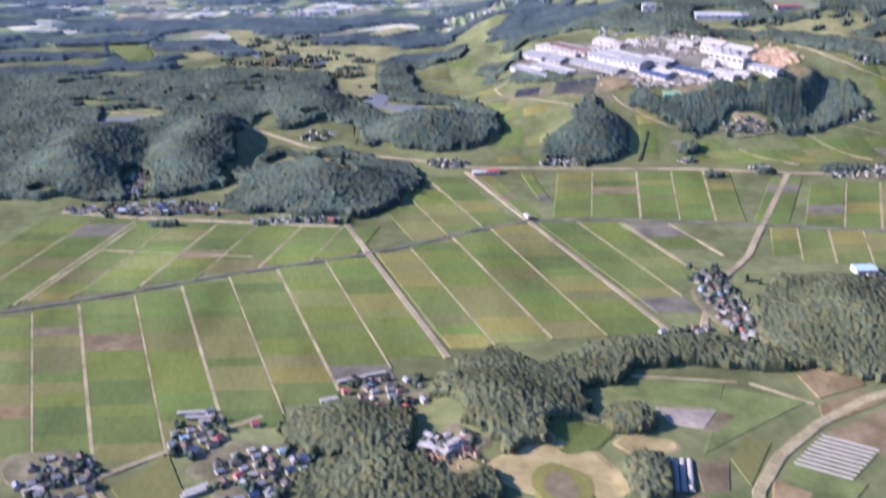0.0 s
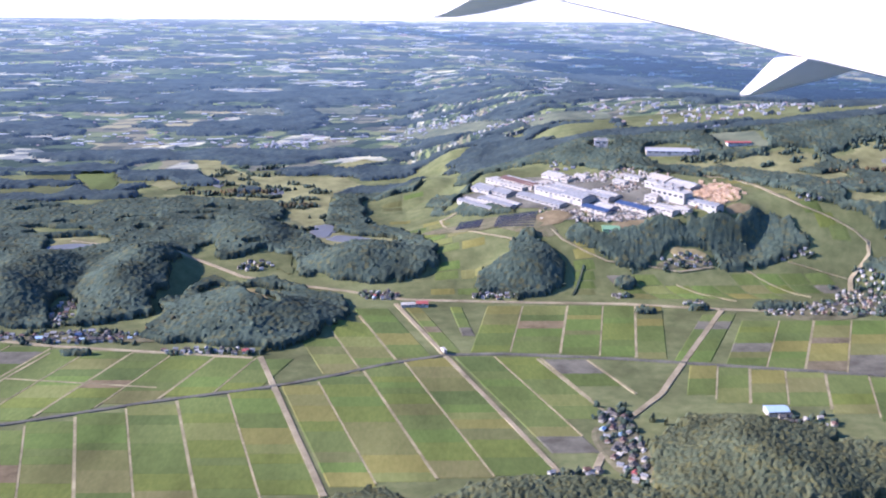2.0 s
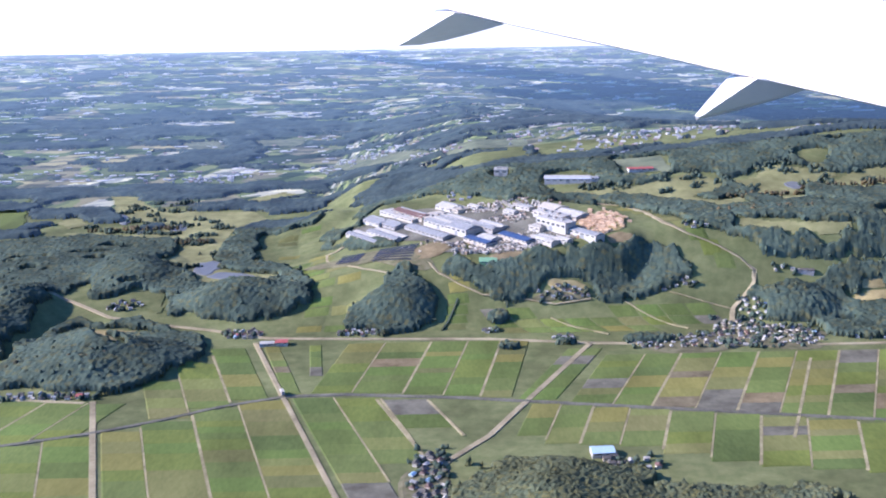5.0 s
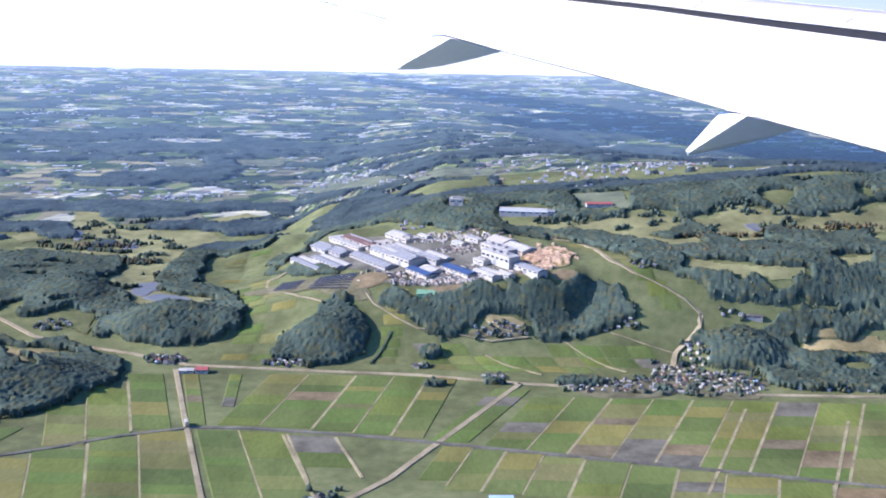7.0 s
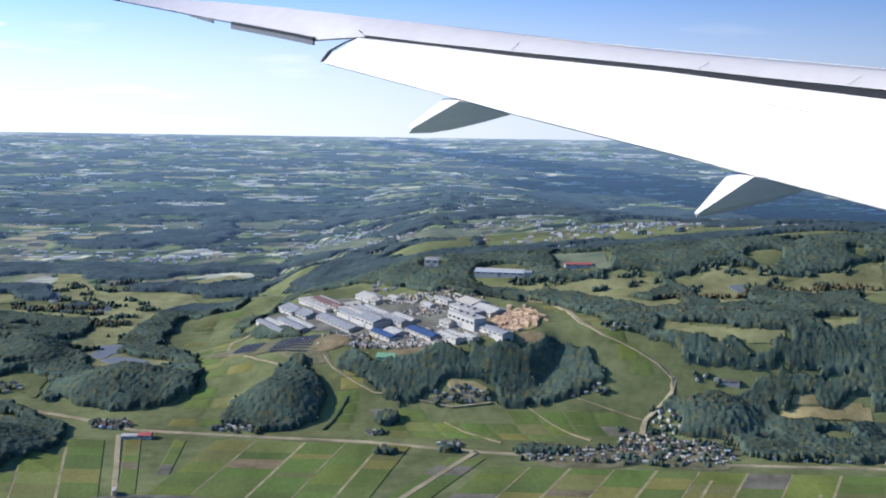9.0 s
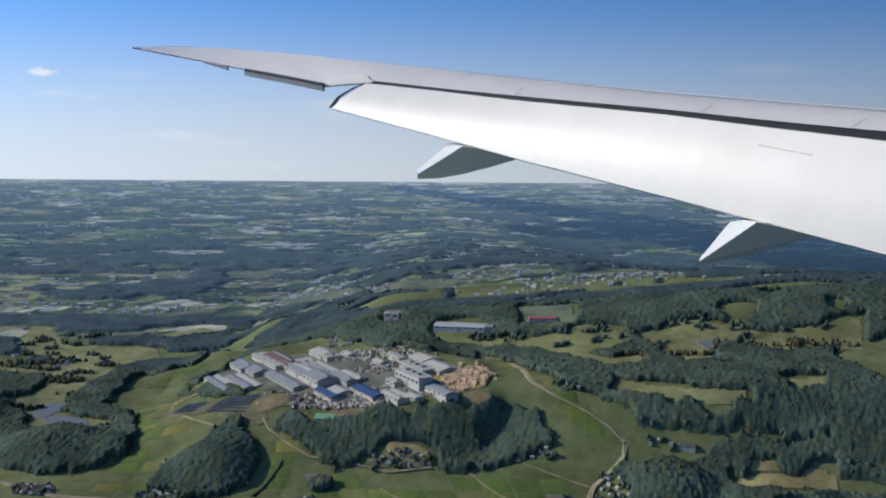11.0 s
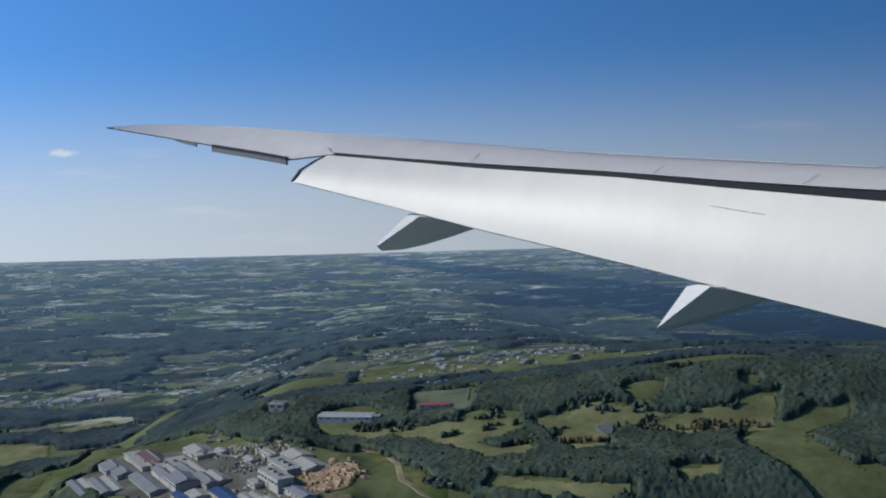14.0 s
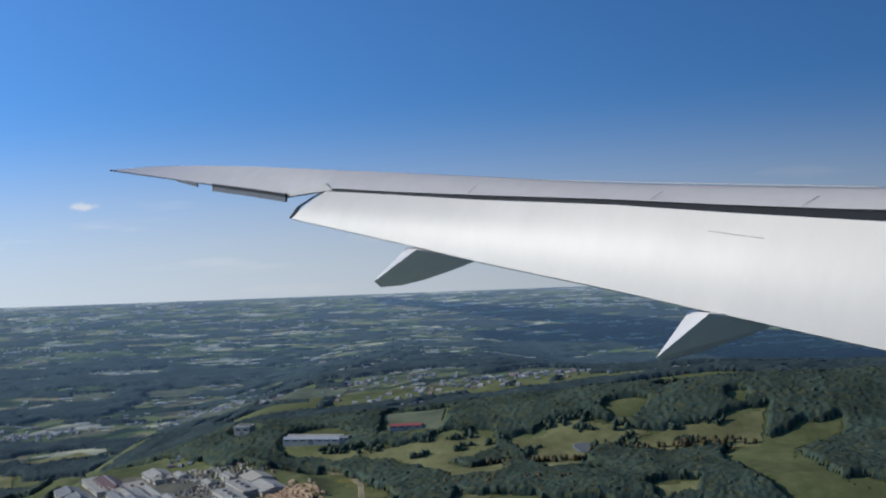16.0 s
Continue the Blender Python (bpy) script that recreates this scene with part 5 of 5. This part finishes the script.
boxes("parked_vehicles", rows, M_CLUTTER, "rows of parked cars, trucks and crates in the yard", "vehicles", 0.5)
rows = [(74 + rr.gauss(0, 8), 735 + rr.gauss(0, 10), rr.uniform(1.4, 3.6), rr.uniform(0.8, 1.5), rr.uniform(0.4, 1.1), -0.5 + rr.uniform(-0.2, 0.2)) for _ in range(300)]
boxes("timber_stacks", rows, M_TIMBER, "orange-brown stacks of sawn timber in the yard", "timber", 0.95)
rows = [(-193 + rr.gauss(0, 7), 309 + rr.gauss(0, 4), rr.uniform(1, 3), rr.uniform(0.8, 1.6), rr.uniform(0.6, 1.5), rr.uniform(0, 1.5)) for _ in range(60)]
boxes("timber_stacks", rows, M_TIMBER, "stacked planks and offcuts beside the sawmill", "timber")

# ---- solar field: rows of tilted panels ----
for bx, by, n, ln in ((-106, 742, 6, 18), (-74, 727, 8, 30)):
    for k in range(n):
        x0, y0 = bx + k * 0.8, by - 9 + k * 3.0
        z0 = ground_z(x0, y0) + 0.9
        ob = tagged(new("solar_array"), "row of tilted dark solar panels on posts", "solar array", "solar field")
        ob.matrix_basis = pose(x0, y0, z0, 0, 0, -20)
        legs = bmesh.new()
        for j in range(int(ln / 3)):
            u = -ln / 2 + 3 * j + 1.5
            h = ground_z(x0 + u * 0.94, y0 - u * 0.342) + 0.9 - z0
            bm = bmesh.new()
            box(bm, -1.4, 1.4, -0.5, 0.5, -0.06, 0.06)
            p = part("panel", bm, M_PANEL, ob)
            p.matrix_basis = pose(u, 0, h + 0.8, 20, 0, 0)
            box(legs, u - 0.08, u + 0.08, 0.1, 0.22, h - 1.0, h + 0.8)
        part("rack", legs, M_GREYROOF, ob)


# ---- near greenhouses and film-covered beds ----
def tunnel(x, y, ln, w, turn, label="arched plastic greenhouse tunnel"):
    bm = bmesh.new()
    prev = None
    for k in range(9):
        a = math.pi * k / 8
        cur = [bm.verts.new((u, -math.cos(a) * w / 2, math.sin(a) * w * 0.5)) for u in (-ln / 2, ln / 2)]
        if prev:
            bm.faces.new((prev[0], prev[1], cur[1], cur[0]))
        prev = cur
    bm.verts.ensure_lookup_table()
    bm.faces.new([bm.verts[2 * k] for k in range(9)])
    bm.faces.new([bm.verts[2 * k + 1] for k in range(8, -1, -1)])
    ob = tagged(new("greenhouse"), label, "greenhouse", "greenhouse tunnels")
    ob.matrix_basis = pose(x, y, ground_z(x, y) + 0.3, 0, 0, turn)
    part("film", bm, M_FILM, ob)
    for s in (-1, 1):
        bm = bmesh.new()
        box(bm, s * ln / 2 - 0.05, s * ln / 2 + 0.05, -w / 2, w / 2, 0, 0.5)
        part("sill", bm, M_GREYWALL, ob)


for k in range(4):
    tunnel(-114.4 + 2.7 * k, 289.5 - 0.2 * k, 20, 2.3, 77)
for k in range(9):
    tunnel(-57 + 2.3 * k * 0.95, 289 + 2.2 * k, 21, 1.1, -33, "low white film tunnel over a vegetable bed")
for k in range(6):
    tunnel(-115 + 2.0 * k + 2, 253 - 0.4 * k, 23, 0.8, 64, "low white film tunnel over a vegetable bed")

# ---- the truck on the farm road ----
truck = tagged(new("truck"), "white box truck on the farm road", "truck")
truck.matrix_basis = pose(-130.5, 547, 1.0, 0, 0, 107)
for nm, b6, mt in (("cargo_box", (-3.2, 1.6, -0.9, 0.9, 0.5, 2.6), M_WHITEROOF), ("cab", (1.7, 3.2, -0.85, 0.85, 0.4, 1.9), M_WHITEWALL), ("chassis", (-3.1, 3.1, -0.7, 0.7, 0.25, 0.5), M_SLOT), ("windscreen", (3.18, 3.25, -0.7, 0.7, 1.1, 1.75), M_GLASS)):
    bm = bmesh.new()
    box(bm, *b6)
    bmesh.ops.bevel(bm, geom=list(bm.edges), offset=0.03, segments=1, affect="EDGES")
    part(nm, bm, mt, truck)
for u in (-2.2, 2.3):
    for s in (-0.75, 0.75):
        bm = bmesh.new()
        bmesh.ops.create_cone(bm, cap_ends=True, segments=12, radius1=0.4, radius2=0.4, depth=0.3, matrix=pose(u, s, 0.2, 90))
        part("wheel", bm, M_SLOT, truck)

# ---- paddies and fields: one thin bed each, divided by low banks ----
M_LAWN = material("young_crop", (0.12, 0.15, 0.048), (0.165, 0.192, 0.068), 0.5, patch=0.06, bump=0.1)
KINDS = [M_PADDY] * 30 + [M_STUBBLE] * 12 + [M_SOIL] + [M_FLOODED]
DRIER = [M_SOIL] * 4 + [M_STUBBLE] * 12 + [M_FLOODED] * 2
cx_, cy_ = zip(*CANAL)
rf = random.Random(21)


def bed(name, quad, mat, h=0.28):
    """A field bed from four ground corners."""
    mx, my = sum(q[0] for q in quad) / 4, sum(q[1] for q in quad) / 4
    foot = [(x + math.copysign(0.7, x - mx), y + math.copysign(0.5, y - my)) for x, y in quad]
    verts = [(x, y, ground_z(x, y) + h) for x, y in quad] + [(x, y, ground_z(x, y) - 0.15) for x, y in foot]
    faces = [(0, 1, 2, 3), (7, 6, 5, 4)] + [(i, i + 4, (i + 1) % 4 + 4, (i + 1) % 4) for i in range(4)]
    return from_arrays(name, verts, faces, mat, ground)


def block(lines, slope, y_ref, low_of, high_of, lo=7, hi=21, gap=0.75):
    """Beds in columns between leaning lines (their x at y_ref), split at uneven lengths."""
    for k, xa in enumerate(lines[1:-1]):
        y0, y1 = low_of(xa), high_of(xa)
        if y1 - y0 > 15:
            ribbon("farm_track", [(xa + slope * (y - y_ref), y) for y in (y0, y1)], 1.5 if k % 2 else 0.9, M_TRACK, "narrow tan farm track between paddies", 0.33, category="track")
    for xa, xb in zip(lines, lines[1:]):
        xm = (xa + xb) / 2
        y = low_of(xm)
        end = high_of(xm)
        while y < end - 5:
            y1 = min(y + rf.uniform(lo, hi), end)
            if end - y1 < 6:
                y1 = end
            q = []
            for xx, yy in ((xa + gap, y + 0.12), (xb - gap, y + 0.12), (xb - gap, y1 - 0.12), (xa + gap, y1 - 0.12)):
                q.append((xx + slope * (yy - y_ref), yy))
            bed("paddy", q, rf.choice(KINDS + DRIER if xm > 30 else KINDS))
            y = y1


def canal_y(x):
    return float(np.interp(x, cx_, cy_))


def near_low(x):
    return float(np.interp(x, [-420, -368, -300, -262, -235, -200, -140, -80, -45, -20], [290, 302, 318, 346, 362, 388, 398, 402, 455, 500]))


block([-444, -420, -394, -368, -346, -319, -295, -270, -244, -217, -190], -0.27, 390, near_low, lambda x: canal_y(x - 22) - 4)
block([-186, -165, -137, -111, -82], -0.29, 390, near_low, lambda x: canal_y(x - 36) - 4)
block([-78, -55, -30, -4], -0.33, 400, lambda x: max(near_low(x), 408), lambda x: canal_y(x - 40) - 4)
block([-116, -93, -64, -41, -20, -2], 0.2, 545, lambda x: canal_y(x) + 4, lambda x: 629)
block([-129, -119], -0.28, 545, lambda x: canal_y(x) + 4, lambda x: 627, 9, 18)
block([-118, -110], -0.1, 572, lambda x: 576, lambda x: 627, 9, 18)
block([4, 26], 0.48, 545, lambda x: canal_y(x) + 4, lambda x: 612)
block([34, 58, 80, 104, 127, 150, 176, 200, 226, 252, 280], 0.43, 545, lambda x: canal_y(x) + 4, lambda x: 600)
block([-2, 14, 32, 52, 74, 98, 122, 146, 172, 198, 224], 0.3, 500, lambda x: float(np.interp(x, [0, 20, 60, 120, 240], [492, 478, 474, 450, 430])), lambda x: canal_y(x) - 4)
block([-206, -184, -160, -138], -0.31, 545, lambda x: canal_y(x) + 5, lambda x: float(np.interp(x, [-210, -190, -150, -135], [556, 575, 624, 630])))
block([-440, -412, -386, -362, -336, -312, -286, -262, -240], 0.34, 465, lambda x: canal_y(x) + 5, lambda x: float(np.interp(x, [-440, -360, -240], [566, 553, 538])), 9, 20)
lift = 0.2
for quad, m in (([(-131, 363), (-74, 354), (-82, 334), (-118, 347)], M_LAWN), ([(-74, 351), (-44, 338), (-75, 318), (-97, 303)], M_LAWN), ([(-107, 337), (-83, 333.5), (-93, 320), (-104, 325)], M_PALESOIL), ([(-82, 332), (-77, 329), (-88, 317), (-92.5, 319.5)], M_SOIL),
                ([(-102, 298), (-90, 296), (-95, 279), (-104, 279)], M_SOIL), ([(-118, 277), (-104, 276), (-112, 256), (-118, 258)], M_SOIL), ([(-103, 277), (-87, 277), (-96, 251), (-105, 266)], M_LAWN), ([(-88, 299), (-78, 314), (-70, 308), (-86, 282)], M_STUBBLE),
                ([(-45, 315), (-8, 334), (16, 318), (-28, 297)], M_SOIL), ([(-84, 268), (-64, 296), (-44, 280), (-76, 246)], M_LAWN), ([(-77, 284), (-66, 276), (-74, 264), (-82, 270)], M_SOIL), ([(-40, 335), (-20, 345), (-8, 338), (-44, 320)], M_SOIL), ([(-40, 360), (-20, 366), (-14, 350), (-38, 340)], M_SOIL),
                ([(-314, 293), (-297, 312), (-288, 288), (-300, 270)], M_STUBBLE), ([(-297, 268), (-288, 285), (-277, 262), (-284, 250)], M_PADDY), ([(-330, 285), (-322, 290), (-306, 270), (-314, 262)], M_SOIL), ([(-128, 375), (-108, 373), (-108, 365), (-128, 368)], M_LAWN)):
    lift += 0.012
    bed("field", quad, m, lift)


def slope_bed(quad, mat, n=5):
    """A field bed that follows sloping land."""
    verts, faces = [], []
    (ax, ay), (bx, by), (cx, cy), (dx, dy) = quad
    for j in range(n + 1):
        for i in range(n + 1):
            u, v = i / n, j / n
            x = (ax * (1 - u) + bx * u) * (1 - v) + (dx * (1 - u) + cx * u) * v
            y = (ay * (1 - u) + by * u) * (1 - v) + (dy * (1 - u) + cy * u) * v
            rim = i in (0, n) or j in (0, n)
            verts.append((x, y, ground_z(x, y) + (0.05 if rim else 0.38)))
        if j:
            faces += [((j - 1) * (n + 1) + i, (j - 1) * (n + 1) + i + 1, j * (n + 1) + i + 1, j * (n + 1) + i) for i in range(n)]
    from_arrays("field", verts, faces, mat, ground)


for j, (y0, y1) in enumerate(((643, 653), (653.5, 662), (662.5, 671))):
    for i in range(9):
        x0 = 0 + 17 * i
        if y1 > 668 and 25 < x0 < 70 or y0 < 650 and x0 > 95:
            continue
        sk = 0.5 * (y0 - 643)
        slope_bed([(x0 - sk, y0), (x0 + 16 - sk, y0), (x0 + 16 - sk - 5, y1), (x0 - sk - 5, y1)], rf.choice(KINDS))
for k in range(20):  # the side valley west of the solar field
    y0 = 652 + 10.5 * k
    xc = float(np.interp(y0, [650, 700, 745, 800, 850, 900], [-118, -110, -130, -150, -153, -136]))
    for s in (-1, 1):
        if rf.random() < 0.8:
            slope_bed([(xc + s * 9 - 8, y0), (xc + s * 9 + 8, y0 + 1), (xc + s * 9 + 8, y0 + 10), (xc + s * 9 - 8, y0 + 9.5)], rf.choice([M_PADDY, M_STUBBLE, M_GRASS, M_STUBBLE, M_PADDY]))
for k in range(9):  # terraces along the road up the side valley
    f = k / 8
    x0, y0 = 160 - 60 * f, 694 + 90 * f ** 1.2
    slope_bed([(x0 - 12, y0 - 3), (x0 + 1, y0 - 4), (x0 - 1, y0 + 6), (x0 - 14, y0 + 7)], rf.choice([M_PADDY, M_STUBBLE, M_STUBBLE, M_SOIL]))
for k in range(7):  # fields east of the round knoll
    slope_bed([(-38 + k, 652 + 8 * k), (-24 + k, 652 + 8 * k), (-25 + k, 659 + 8 * k), (-39 + k, 659 + 8 * k)], rf.choice([M_PADDY, M_STUBBLE, M_STUBBLE]))
